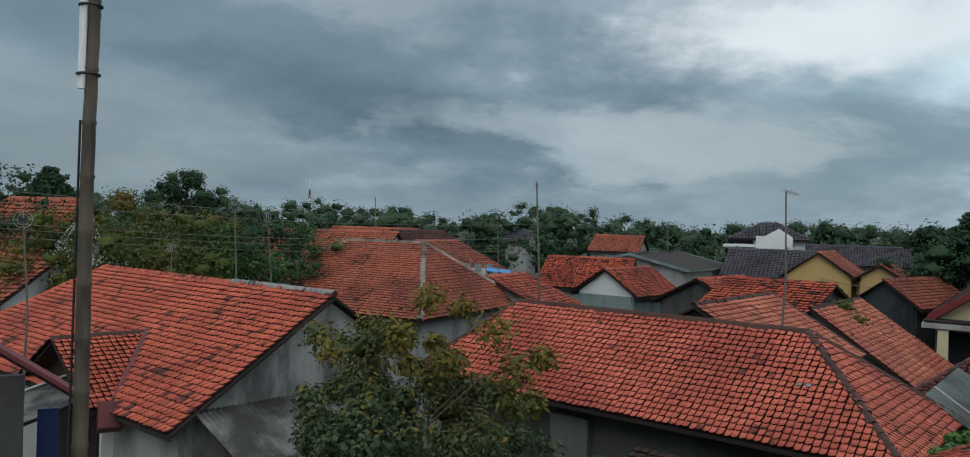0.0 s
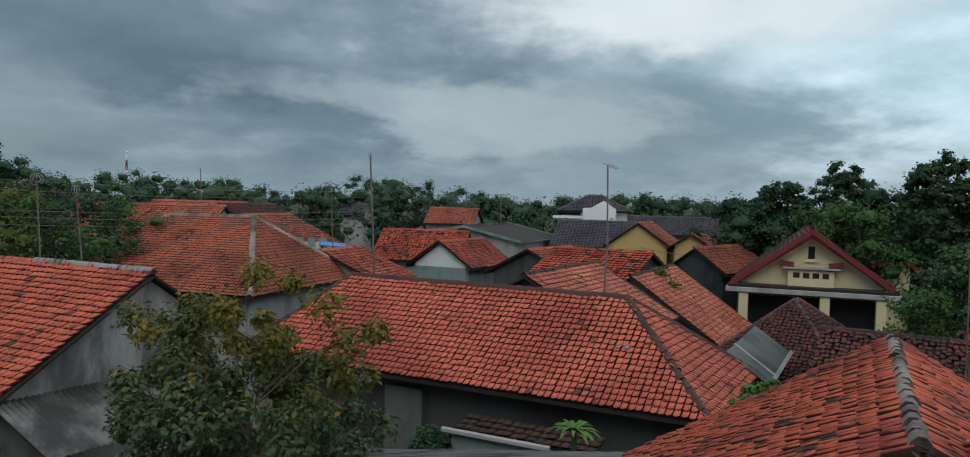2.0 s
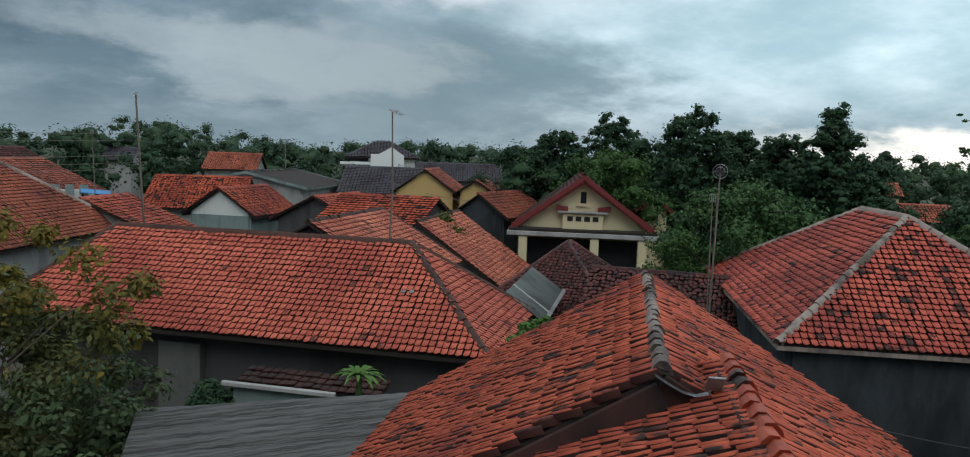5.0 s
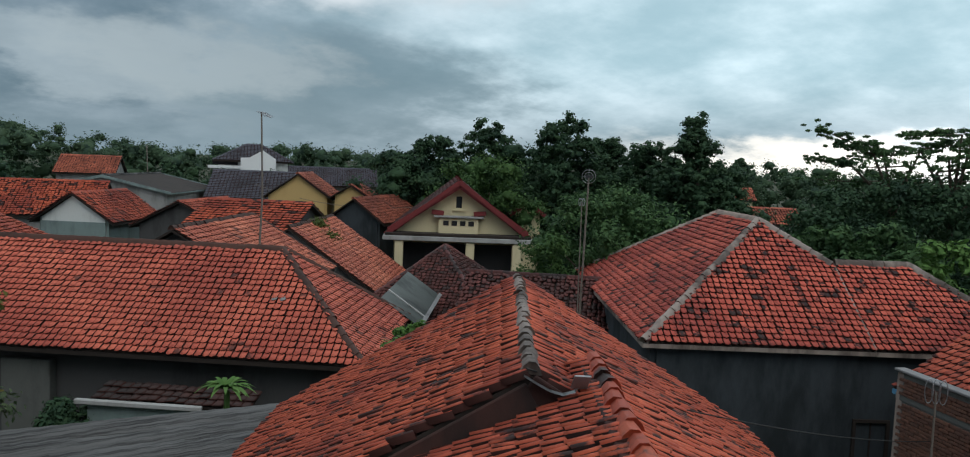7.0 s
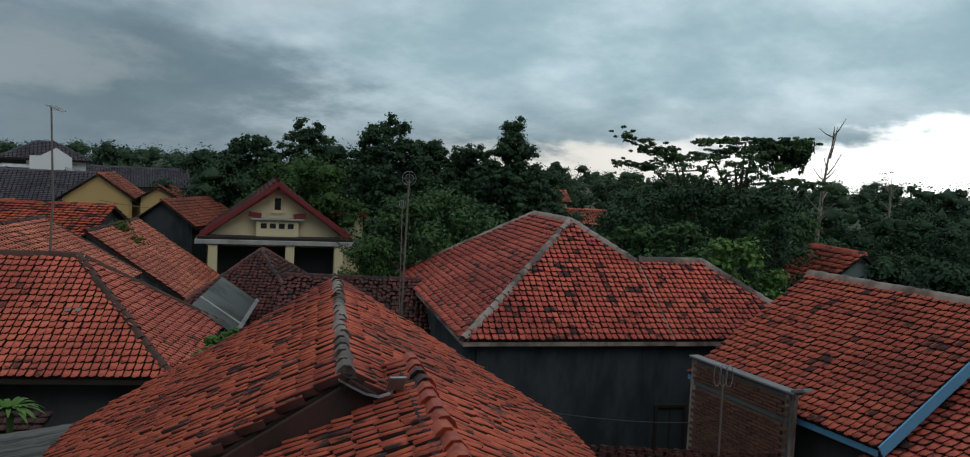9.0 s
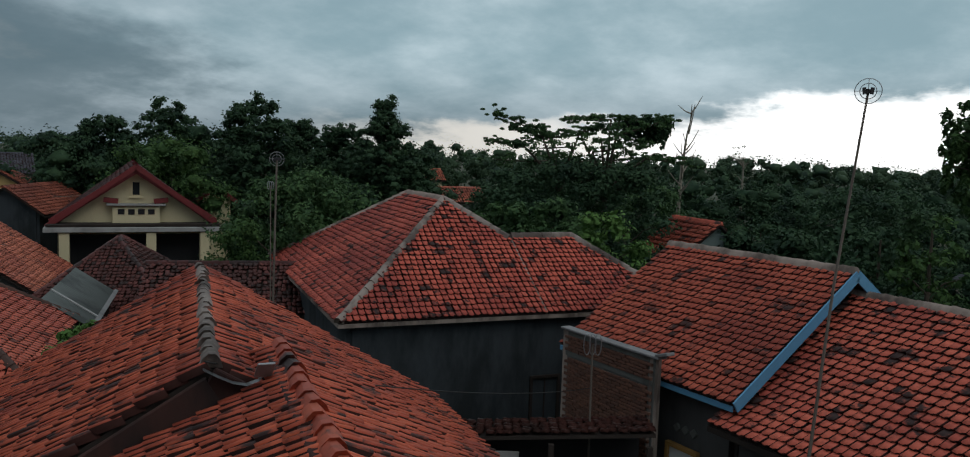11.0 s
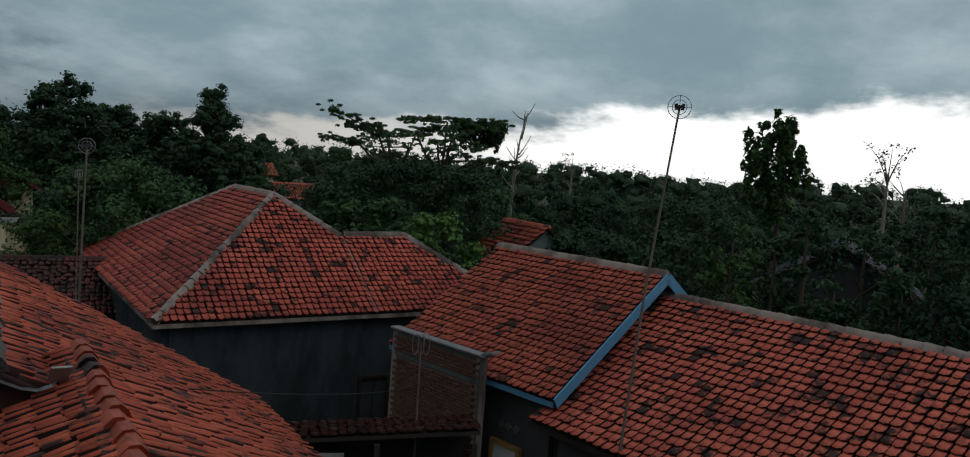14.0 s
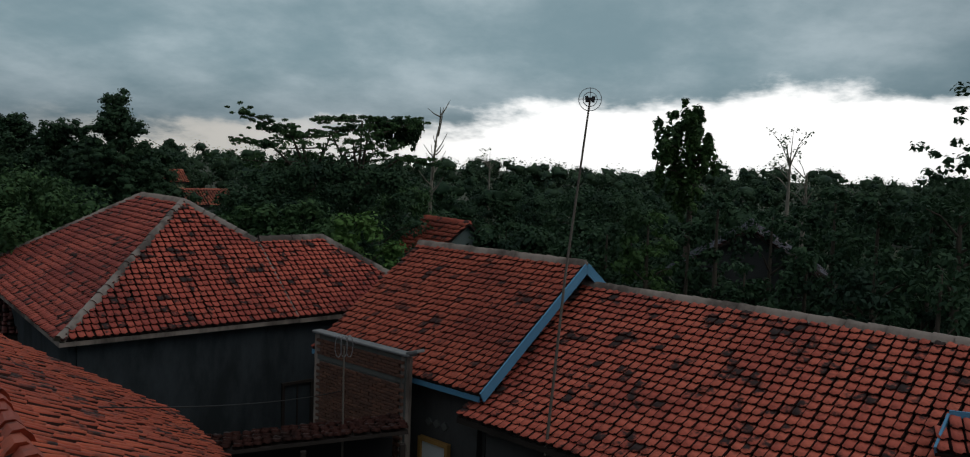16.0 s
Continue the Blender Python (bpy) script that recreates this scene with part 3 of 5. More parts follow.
house_step = house("gabled house whose orange tiled slope steps down to a lean-to", (14.03, 31.12), 51.5, 7.10, 7.44, 2.49, 5.06, 0, 0,
                   tiled="a", tile=(0.2, 0.22, 0.036), clay=TILE_PALE, wall=WALL_GREY, caps=CAP_DARK)
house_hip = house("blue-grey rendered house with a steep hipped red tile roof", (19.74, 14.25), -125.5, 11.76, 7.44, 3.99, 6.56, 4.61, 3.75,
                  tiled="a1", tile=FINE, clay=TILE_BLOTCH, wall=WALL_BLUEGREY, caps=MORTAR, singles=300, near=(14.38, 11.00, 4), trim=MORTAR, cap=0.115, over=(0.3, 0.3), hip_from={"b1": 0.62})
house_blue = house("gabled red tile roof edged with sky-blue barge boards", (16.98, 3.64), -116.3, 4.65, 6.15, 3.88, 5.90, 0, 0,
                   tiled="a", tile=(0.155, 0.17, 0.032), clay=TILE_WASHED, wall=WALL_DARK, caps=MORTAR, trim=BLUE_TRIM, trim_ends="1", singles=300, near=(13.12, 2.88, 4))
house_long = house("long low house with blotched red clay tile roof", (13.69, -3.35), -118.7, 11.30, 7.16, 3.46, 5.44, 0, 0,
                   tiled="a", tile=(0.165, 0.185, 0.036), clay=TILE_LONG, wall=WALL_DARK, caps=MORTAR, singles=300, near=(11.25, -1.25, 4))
house_near = house("gabled house with weathered orange barrel tiles", (6.35, 7.40), 52.6, 5.79, 7.43, 3.65, 5.94, 0, 0,
                   tiled="ab", tile=BARREL, clay=TILE_WORN, wall=WALL_GREY, gable=WOOD_DARK, caps=MORTAR, singles=300, near=(5.50, 6.88, 5), jitter=2.0, cap=0.095)
house_wing = house("low wing of orange barrel tiles with stepped ridge caps", (3.94, 3.115), 53.3, 5.75, 7.50, 3.54, 5.85, 0, 0, zb=4.09, step_up=0.02, cap_step=0.26,
                   tiled="ab", tile=BARREL, clay=TILE_WORN, wall=WALL_GREY, caps=TILE_WORN, singles=300, near=(4.6, 4.2, 5), jitter=2.0, cap=0.10)
# near-black bar added as the shaded gap left of the ridge caps
part("ridge_gap_strip", add_beam(bmesh.new(), (-2.87, 0.115, 5.82), (2.87, 0.115, 5.82), 0.08, 0.14, 0.01), JOINT_SHADE, house_wing, "near-black strip for the shaded gap beside the ridge")
house_cream = house("cream two-tone house with maroon gable boards", (25.1, 36.55), 57.0, 9.99, 7.21, 4.09, 6.92, 0, 0,
                    tiled="ab", tile=(0.23, 0.25, 0.035), clay=TILE_DARK, wall=WALL_CREAM, caps=RED_TRIM, trim=RED_TRIM)
house_dark = house("low hipped house under old blackened clay tiles", (16.7, 24.9), 42.5, 7.0, 5.0, 2.4, 4.57, 3.3, 3.3,
                   tiled="ab01", tile=(0.15, 0.16, 0.04), clay=TILE_DARK, wall=WALL_GREY, caps=TILE_DARK, jitter=1.8)

# ---- houses farther off ----
FAR_TILE = (0.21, 0.24, 0.045)
house("gabled village house under worn orange tiles", (7.85, 57.70), 160.6, 6.50, 7.67, 3.61, 5.60, tiled="b", tile=FAR_TILE, clay=TILE_WORN, wall=WALL_GREY, jitter=2.5)
house_cross = house("cross gable with white-washed top over grey lower wall", (9.20, 50.23), 52.1, 6.21, 4.62, 3.73, 5.30, tiled="ab", tile=FAR_TILE, clay=TILE_WORN, wall=WALL_MINT, gable=WALL_WHITE, jitter=2.5)
part("lower_wall", add_box(bmesh.new(), (0.05, 3.6, 3.75), (-2.86, 0, 1.87)), WALL_MINT, house_cross, "grey-green lower wall")
house("small gabled house with dark open gable", (14.10, 46.61), 47.9, 6.23, 5.60, 3.64, 5.07, tiled="ab", tile=FAR_TILE, clay=TILE_ORANGE, wall=WALL_DARK, jitter=2)
house("ochre gabled house with orange tiles", (24.3, 55.9), 57.0, 6.5, 4.96, 4.86, 6.59, tiled="a", tile=FAR_TILE, clay=TILE_FAR, wall=WALL_YELLOW)
house("ochre gabled house with orange tiles", (26.8, 52.5), 55.4, 5.6, 2.94, 5.06, 5.96, tiled="a", tile=FAR_TILE, clay=TILE_FAR, wall=WALL_YELLOW)
house("grey gabled shed with orange tiled slope", (24.88, 45.56), 38.7, 7.49, 4.10, 3.94, 5.39, tiled="a", tile=FAR_TILE, clay=TILE_FAR, wall=WALL_BLUEGREY)
WH = house("two-storey white house with a hipped slate-grey roof", polar(19.8, 92), -19.8, 8.3, 7.6, 7.15, 8.95, 3.4, 3.4, tiled="ab01", tile=(0.35, 0.35, 0.04), clay=TILE_BLUE, wall=WALL_WHITE, caps=TILE_BLUE, over=(0.5, 0.6))
bm = bmesh.new()
prof = [(-1.9, 0), (1.7, 0), (1.7, 7.45), (0.35, 8.35), (-1.0, 7.55), (-1.9, 7.5)]
f0, f1 = [[bm.verts.new((x + 0.6, y, z)) for x, z in prof] for y in (-5.2, -2.9)]
bm.faces.new(f0)
bm.faces.new(f1[::-1])
for k in range(6):
    bm.faces.new((f0[k], f1[k], f1[(k + 1) % 6], f0[(k + 1) % 6]))
part("stair_tower", bm, WHITE_PAINT, WH, "white-painted stair tower")
part("balcony_slab", add_box(bmesh.new(), (3.4, 1.6, 0.28), (-2.9, -3.7, 6.45), bevel=0.02), WHITE_PAINT, WH)
# black panel drawn as the shadow above the balcony slab
part("balcony_shadow_panel", add_box(bmesh.new(), (2.6, 0.1, 0.55), (-2.9, -3.26, 6.95)), DARK_VOID, WH)
house("long house with slate-grey tile roof", polar(20.0, 70), -26.0, 7.0, 9.5, 4.3, 6.4, tiled="a", tile=(0.3, 0.3, 0.04), clay=TILE_BLUE, wall=WALL_GREY)
house("small cream house with maroon gable boards among trees", (35.56, 43.09), 51.9, 7.48, 2.38, 4.53, 5.44, tiled="ab", tile=FAR_TILE, clay=TILE_DARK, wall=WALL_CREAM, trim=RED_TRIM)

# ---- wings, lean-tos and details of the near houses ----
house("lower hipped wing of the blue-grey house, red tiles", (20.67, 9.31), -35.5, 4.25, 4.82, 3.985, 5.635, 0, 2.41, tiled="a1", tile=FINE, clay=TILE_BLOTCH, wall=WALL_BLUEGREY,
      caps=MORTAR, cap=0.13, over=(0.3, 0.32), trim=MORTAR,
      drop=lambda p: (p.x - 19.35) * (12.51 - 7.3) - (p.y - 7.3) * (18.5 - 19.35) < 0.0)
house("small tiled porch gable joined to the long house", (-9.6, 20.54), -134.5, 3.0, 5.0, 3.30, 4.58, tiled="ab", tile=FINE, clay=TILE_ORANGE, wall=WALL_WHITE, gable=WOOD_DARK, caps=CAP_DARK, over=(0.5, 0.5))
AN = thing("annex", "grey rendered annex with a maroon roof edge", "outbuilding", pose(-5.8, 9.75, 0))
bm = bmesh.new()
slab(bm, [(-1.50, -1.05, 7.32), (0.75, 0.05, 5.53), (0.65, 0.27, 5.53), (-1.60, -0.83, 7.32)], 0.05)
part("roof_edge", bm, MAROON_OLD, AN)
bm = bmesh.new()
slab(bm, [(-1.56, -0.95, 7.24), (0.70, 0.15, 5.44), (0.58, 0.42, 5.44), (-1.68, -0.70, 7.24)], 0.03)
part("soffit", bm, WOOD_DARK, AN)
part("wall", add_beam(bmesh.new(), (-1.66, -0.66, 2.85), (0.04, 0.17, 2.85), 0.12, 5.7), WALL_DARK, AN)
part("door", add_beam(bmesh.new(), (0.06, 0.45, 2.6), (0.28, 0.56, 2.6), 0.05, 5.2), BLUE_DEEP, AN, "deep-blue painted door")


def sheet_roof(label, c, yaw, pitch, size, material, wave=0.13, amp=0.022, bars=(), posts=(), row=1.7):
    """A shelter roof of corrugated sheet on rafters; the waves run along y, which falls by pitch degrees."""
    T = thing("sheet_roof", label, "lean-to roof", pose(*c, 0, 0, yaw) @ pose(0, 0, 0, pitch, 0, 0))
    w, l = size
    n = int(w / wave) * 4
    rows = max(1, int(l / row))
    for r in range(rows):
        V, F = [], []
        y0, y1 = -l / 2 + l * r / rows - 0.08, -l / 2 + l * (r + 1) / rows
        lift = 0.016 * (r % 2) if row > 1 else 0.018 * random.random()
        for i in range(n + 1):
            x = -w / 2 + w * i / n
            z = amp * math.sin(2 * math.pi * x / wave) + lift + 0.01 * noise.noise(Vector((x, r, c[0])))
            V += [(x, y0, z), (x, y1, z + 0.004), (x, y0, z - 0.008), (x, y1, z - 0.004)]
        for i in range(n):
            o = i * 4
            F += [(o, o + 4, o + 5, o + 1), (o + 2, o + 3, o + 7, o + 6), (o, o + 2, o + 6, o + 4)]
        child("corrugated_sheet", mesh_from("corrugated_sheet", V, F, material, True), T)
    for x in (-w / 2 + 0.1, 0, w / 2 - 0.1):
        part("rafter", add_box(bmesh.new(), (0.06, l - 0.1, 0.08), (x, 0, -0.085)), WOOD_DARK, T)
    for x, bw in bars:
        part("flashing", add_box(bmesh.new(), (bw, l, 0.03), (x, 0, 0.045)), CONCRETE, T)
    for x, y in posts:
        h = (T.matrix_world @ Vector((x, y, -0.12))).z
        p = part("post", add_box(bmesh.new(), (0.09, 0.09, h), (0, 0, -h / 2)), WOOD_DARK, T)
        p.matrix_local = T.matrix_world.inverted() @ Matrix.Translation(T.matrix_world @ Vector((x, y, -0.12)))
    return T


sheet_roof("long grey fibre-cement canopy, weathered, over the yard", (3.82, 10.42, 3.47), -9.2, 0.6, (6.6, 4.9), SHEET_STREAK, 0.3, 0.005, posts=((-3.1, -2.3), (-3.1, 2.3), (3.1, -2.3), (3.1, 2.3)), row=0.55)
sheet_roof("old corrugated lean-to roof against the cement gable", (-4.25, 17.3, 3.22), -130, -22, (3.3, 1.95), SHEET, posts=((-1.5, 0.85), (1.5, 0.85)))
LT = sheet_roof("grey-green corrugated lean-to with a pale batten", (12.70, 20.53, 3.65), 51.5, 34.6, (5.4, 1.3), SHEET_GREEN, 0.18, 0.02, bars=((-1.5, 0.1),), posts=((-2.5, -0.5), (2.5, -0.5)))
part("edge_gutter", add_box(bmesh.new(), (5.5, 0.12, 0.08), (0, -0.7, 0.02), bevel=0.01), SHEET_PALE, LT, "pale cement gutter edge")
sheet_roof("narrow corrugated porch roof with a white edge", (-10.35, 18.6, 3.35), 135, -16, (2.4, 2.0), SHEET, bars=((1.1, 0.14),), posts=((-1.0, 0.9), (1.0, 0.9)))

# the main house: pillar, tiled awning with a white gutter
P = thing("wall_pillar", "rough cement pillar under the tiled eave", "pillar", pose(2.35, 20.0, 0, 0, 0, -40.5))
part("shaft", add_box(bmesh.new(), (1.15, 0.3, 3.0), (0, 0, 1.5), bevel=0.02), CEMENT_DARK, P)
part("footing", add_box(bmesh.new(), (1.25, 0.4, 0.5), (0, 0, 0.25), bevel=0.03), CONCRETE, P)
A = thing("awning", "low awning of dark red tiles with a white gutter", "awning", pose(4.4, 17.75, 0, 0, 0, -40.5))
bm = bmesh.new()
slab(bm, [(-0.75, -0.98, 2.56), (2.6, -0.98, 2.56), (2.6, -0.3, 2.74), (-0.75, -0.3, 2.74)], 0.05)
awn = part("awning_deck", bm, WOOD_DARK, A)
# near-black clay puts the deep shade under the main eave into these tiles
lay_tiles(awn, slope_tiles([(-0.75, -0.98, 2.56), (2.6, -0.98, 2.56), (2.6, -0.3, 2.74), (-0.75, -0.3, 2.74)], 0.2, 0.22, 1.5), tile_proto(0.2, 0.22, 0.04, TILE_NEAR_BLACK), 140, (0, 0, 2.5))
part("gutter", add_box(bmesh.new(), (2.7, 0.12, 0.11), (0.3, -1.06, 2.56), bevel=0.02), CONCRETE, A)
part("back_wall", add_box(bmesh.new(), (2.5, 0.12, 2.48), (0.4, -0.88, 1.24)), WALL_MINT, A)

# two loosened pale tiles on the main roof
for k in (-0.1, 0.09):
    pitch_a = math.atan2(5.44 - 3.39, 2.76)
    ob = new("loose_tile", tile_proto(0.15, 0.15, 0.03, CONCRETE))
    ob.matrix_world = house_main.matrix_world @ Matrix.Translation((4.23 + k, -1.35, 5.44 - 1.35 * math.tan(pitch_a) + 0.05)) @ pose(0, 0, 0, math.degrees(pitch_a), 0, 60 * k)
    tagged(ob, "pale cement-coloured tile patched into the red roof", "roof tile")

# the near house: wide dark board under the open verge, bent metal flashing
V = thing("roof_flashing", "bent pale metal flashing at the ridge end", "flashing", house_near.matrix_world @ Matrix.Translation((-2.98, 0, 5.93)))
bm = bmesh.new()
bend = [(0.06, 0.04), (-0.06, -0.03), (-0.17, -0.085), (-0.28, -0.11), (-0.38, -0.08), (-0.45, 0.02)]
rows = [[bm.verts.new((x - 0.05, y, z)) for x in (-0.045, 0.045)] for y, z in bend]
for a, b in zip(rows, rows[1:]):
    bm.faces.new((a[0], a[1], b[1], b[0]))
bmesh.ops.solidify(bm, geom=bm.faces[:], thickness=0.012)
part("bent_strip", bm, PALE_METAL, V)
part("end_plate", add_box(bmesh.new(), (0.02, 0.15, 0.15), (-0.14, -0.42, 0.03), (4, -30, 12), 0.006), PALE_METAL, V)

# brick side wall of the house with blue boards, capped in cement
B = thing("brick_wall", "unplastered brick wall with a cement coping", "wall", pose(14.2, 5.6, 0))


def brick_wall(T, p, q, h):
    """Courses of bricks with recessed joints on a core from p to q, in world places."""
    p, q = Vector((*p, 0)), Vector((*q, 0))
    d = (q - p).normalized()
    nrm = Vector((d.y, -d.x, 0))
    L = (q - p).length
    inv = T.matrix_world.inverted()
    core = bmesh.new()
    add_beam(core, p - nrm * 0.06 + Vector((0, 0, h / 2)), q - nrm * 0.06 + Vector((0, 0, h / 2)), 0.1, h)
    core.transform(inv)
    part("mortar_core", core, CEMENT_DARK, T)
    brick_me = bpy.data.meshes.new("brick")
    bm = bmesh.new()
    add_box(bm, (0.215, 0.07, 0.052), bevel=0.005)
    bm.to_mesh(brick_me)
    bm.free()
    brick_me.materials.append(BRICK)
    rot = Matrix((d, -nrm, Vector((0, 0, 1)))).transposed().to_4x4()
    n = 0
    for r in range(int((h - 0.2) / 0.064)):
        z = h - 0.16 - r * 0.064
        if 0.42 < h - z < 0.60 or z < 0.6:
            continue
        for k in range(int(L / 0.23)):
            x = 0.12 + k * 0.23 + (0.115 if r % 2 else 0)
            if x > L - 0.1 or n >= 300:
                continue
            ob = new("brick", brick_me)
            ob.parent = T
            ob.matrix_local = inv @ Matrix.Translation(p + d * x + nrm * (0.0 + random.uniform(-0.006, 0.006)) + Vector((0, 0, z))) @ rot @ pose(0, 0, 0, 0, random.uniform(-0.8, 0.8), random.uniform(-1, 1))
            n += 1
    for name, z, ht, wd in (("tie_beam", h - 0.5, 0.11, 0.10), ("coping", h + 0.0, 0.045, 0.22)):
        bm = bmesh.new()
        add_beam(bm, p - nrm * 0.04 - d * 0.1 + Vector((0, 0, z)), q - nrm * 0.04 + d * (0.15 if name == "coping" else -0.02) + Vector((0, 0, z)), wd, ht, 0.01)
        bm.transform(inv)
        part(name, bm, CEMENT_DARK if name == "tie_beam" else SHEET_PALE, T)
    bm = bmesh.new()
    add_beam(bm, q - nrm * 0.04 + d * 0.05 + Vector((0, 0, h + 0.03)), q - nrm * 0.04 + d * 0.34 + Vector((0, 0, h + 0.12)), 0.2, 0.06, 0.01)
    bm.transform(inv)
    part("coping_end", bm, SHEET_PALE, T, "upturned end of the cement coping")
    for e in (p - nrm * 0.07, q - nrm * 0.09 - d * 0.06):
        bm = bmesh.new()
        add_beam(bm, e, e + Vector((0, 0, h - 0.05)), 0.16, 0.16)
        bm.transform(inv)
        part("column", bm, MORTAR, T)


brick_wall(B, (14.74, 6.72), (13.6, 4.42), 4.36)
opening(house_blue, 1.0, -2.72, 0.5, 0.62, 2.12, "-y", "door", WOOD_DOOR)
for k in (-0.2, 0.0, 0.2):
    part("lattice_vent", add_box(bmesh.new(), (0.13, 0.05, 0.13), (1.0 + k, -2.72, 2.98), (0, 45, 0), 0.01), CEMENT_DARK, house_blue, "pierced cement lattice")
SL = thing("lean_to", "dark lean-to of old tiles beside the brick wall", "lean-to roof", pose(*polar(63.2, 13.4), 0, 0, 0, -57.5))
bm = bmesh.new()
lean_quad = [(-1.75, -0.55, 3.10), (1.75, -0.55, 3.26), (1.75, 0.6, 3.12), (-1.75, 0.6, 2.96)]
slab(bm, lean_quad, 0.06)
sl_deck = part("roof", bm, WOOD_DARK, SL)
lay_tiles(sl_deck, slope_tiles(lean_quad, 0.16, 0.19, 2.2), tile_proto(0.16, 0.19, 0.036, TILE_NEAR_BLACK), 150, (0, -0.75, 3.1))
# near-black panel stands in for the shade beneath the lean-to roof
part("back_wall", add_box(bmesh.new(), (3.4, 0.1, 2.8), (0, 0.5, 1.4)), DARK_VOID, SL)
part("board", add_box(bmesh.new(), (0.85, 0.05, 0.26), (-0.95, -0.45, 2.72), bevel=0.008), WALL_GREY, SL, "pale fibre board")
for x in (-1.65, 0.0, 1.65):
    part("post", add_box(bmesh.new(), (0.09, 0.09, 3.05), (x, -0.6, 1.525)), WOOD_DARK, SL)
BC = thing("blue_canopy", "small tiled canopy with sky-blue fascia boards over the long roof", "canopy", pose(*polar(107.3, 11.5), 0))
c0, c1, c2 = [Vector(q) - BC.location for q in (at(107.27, 11.5, 4.80), at(106.7, 11.0, 4.48), at(112.0, 11.7, 4.82))]
c3 = c2 + c1 - c0
bm = bmesh.new()
slab(bm, [tuple(c1), tuple(c3), tuple(c2), tuple(c0)], 0.05)
bc_deck = part("roof", bm, WOOD_DARK, BC)
lay_tiles(bc_deck, slope_tiles([tuple(c1), tuple(c3), tuple(c2), tuple(c0)], 0.165, 0.185, 1.0), tile_proto(0.165, 0.185, 0.036, TILE_LONG), 60, tuple(c1))
part("fascia", add_beam(bmesh.new(), c0 + Vector((0, 0, 0.02)), c1 + Vector((0, 0, 0.02)), 0.03, 0.16), BLUE_TRIM, BC)
part("fascia", add_beam(bmesh.new(), c0 + Vector((0, 0, 0.06)), c2 + Vector((0, 0, 0.06)), 0.03, 0.12), BLUE_TRIM, BC)

# cream house: porch slab, columns, inner boards, vents
C = house_cream
bm = bmesh.new()
add_box(bm, (1.5, 7.4, 0.22), (-5.15, 0, 4.05), bevel=0.02)
part("porch_slab", bm, CONCRETE, C)
# solid dark board in place of a shadow line on top of the slab
part("slab_shadow_board", add_box(bmesh.new(), (1.3, 7.2, 0.12), (-5.15, 0, 4.23)), WOOD_DARK, C)
for y in (-2.9, -0.6, 2.9):
    part("porch_column", add_box(bmesh.new(), (0.42, 0.42, 3.94), (-5.6, y, 1.97), bevel=0.02), WALL_CREAM, C)
# black sheet set behind the columns as the porch's shade
part("porch_shade_panel", add_box(bmesh.new(), (0.06, 6.4, 3.6), (-4.78, 0, 1.95)), DARK_VOID, C)
for s in (-1, 1):
    part("inner_board", add_beam(bmesh.new(), (-5.2, s * 3.45, 4.35), (-5.2, s * 0.0, 6.72), 0.16, 0.3), RED_TRIM, C)
    part("rake_board", add_beam(bmesh.new(), (-5.34, s * 3.62, 4.16), (-5.34, s * 0.0, 6.86), 0.1, 0.22), RED_TRIM, C)
    part("corbel", add_beam(bmesh.new(), (-4.95, s * 1.35, 5.35), (-4.95, s * 0.75, 5.28), 0.3, 0.22), RED_TRIM, C)
vb = part("vent_box", add_box(bmesh.new(), (0.4, 2.0, 0.85), (-4.85, 0, 4.62), bevel=0.02), WALL_CREAM, C)
part("vent_hood", add_box(bmesh.new(), (0.62, 2.5, 0.1), (-4.9, 0, 5.12), bevel=0.02), WALL_GREY, C)
for i in range(4):
    part("vent", add_box(bmesh.new(), (0.06, 0.28, 0.24), (-5.04, -0.63 + i * 0.42, 4.8)), DARK_VOID, vb)
opening(C, -4.68, 0, 5.55, 0.32, 0.6, "-x", "window", WALL_CREAM, 1)
part("window_sill", add_box(bmesh.new(), (0.2, 0.62, 0.06), (-4.75, 0, 5.45)), WALL_CREAM, C)

# windows and doors of other houses
opening(house_left, -4.5, 3.7, 0.9, 1.0, 2.15, "+y", "window", WHITE_PAINT)
opening(house_left, -2.0, 3.7, 0.9, 1.3, 2.15, "+y", "window", WHITE_PAINT)
opening(house_hip, 5.6, 1.6, 0.9, 0.7, 1.4, "+x", "window", WOOD_DARK)

# valley gutter of the porch gable, painted maroon, and its spout
VG = thing("valley_gutter", "maroon valley gutter with a spout at the eave", "gutter", pose(-8.45, 18.16, 3.3))
part("valley_strip", add_beam(bmesh.new(), (-0.03, 0.1, 0.17), (-0.53, 3.0, 1.42), 0.15, 0.03), MAROON_OLD, VG)
part("spout", add_box(bmesh.new(), (0.5, 0.5, 0.62), (0.02, -0.25, -0.16), (-25, 0, 30), 0.02), MAROON_OLD, VG)
# dark open board at the near end of the weathered roof
HB = house_near
part("verge_board", add_beam(bmesh.new(), (-2.95, -0.05, 5.74), (-2.95, 3.7, 3.43), 0.05, 0.34, 0.012), BOARD_OLD, HB, "blackened red-brown verge board")
# added near-black strip, only covers the open gap beside the ridge end
part("verge_gap_strip", add_beam(bmesh.new(), (-2.94, 0.05, 5.80), (-2.94, -1.0, 5.17), 0.06, 0.36, 0.012), JOINT_SHADE, HB, "near-black strip closing the verge gap")
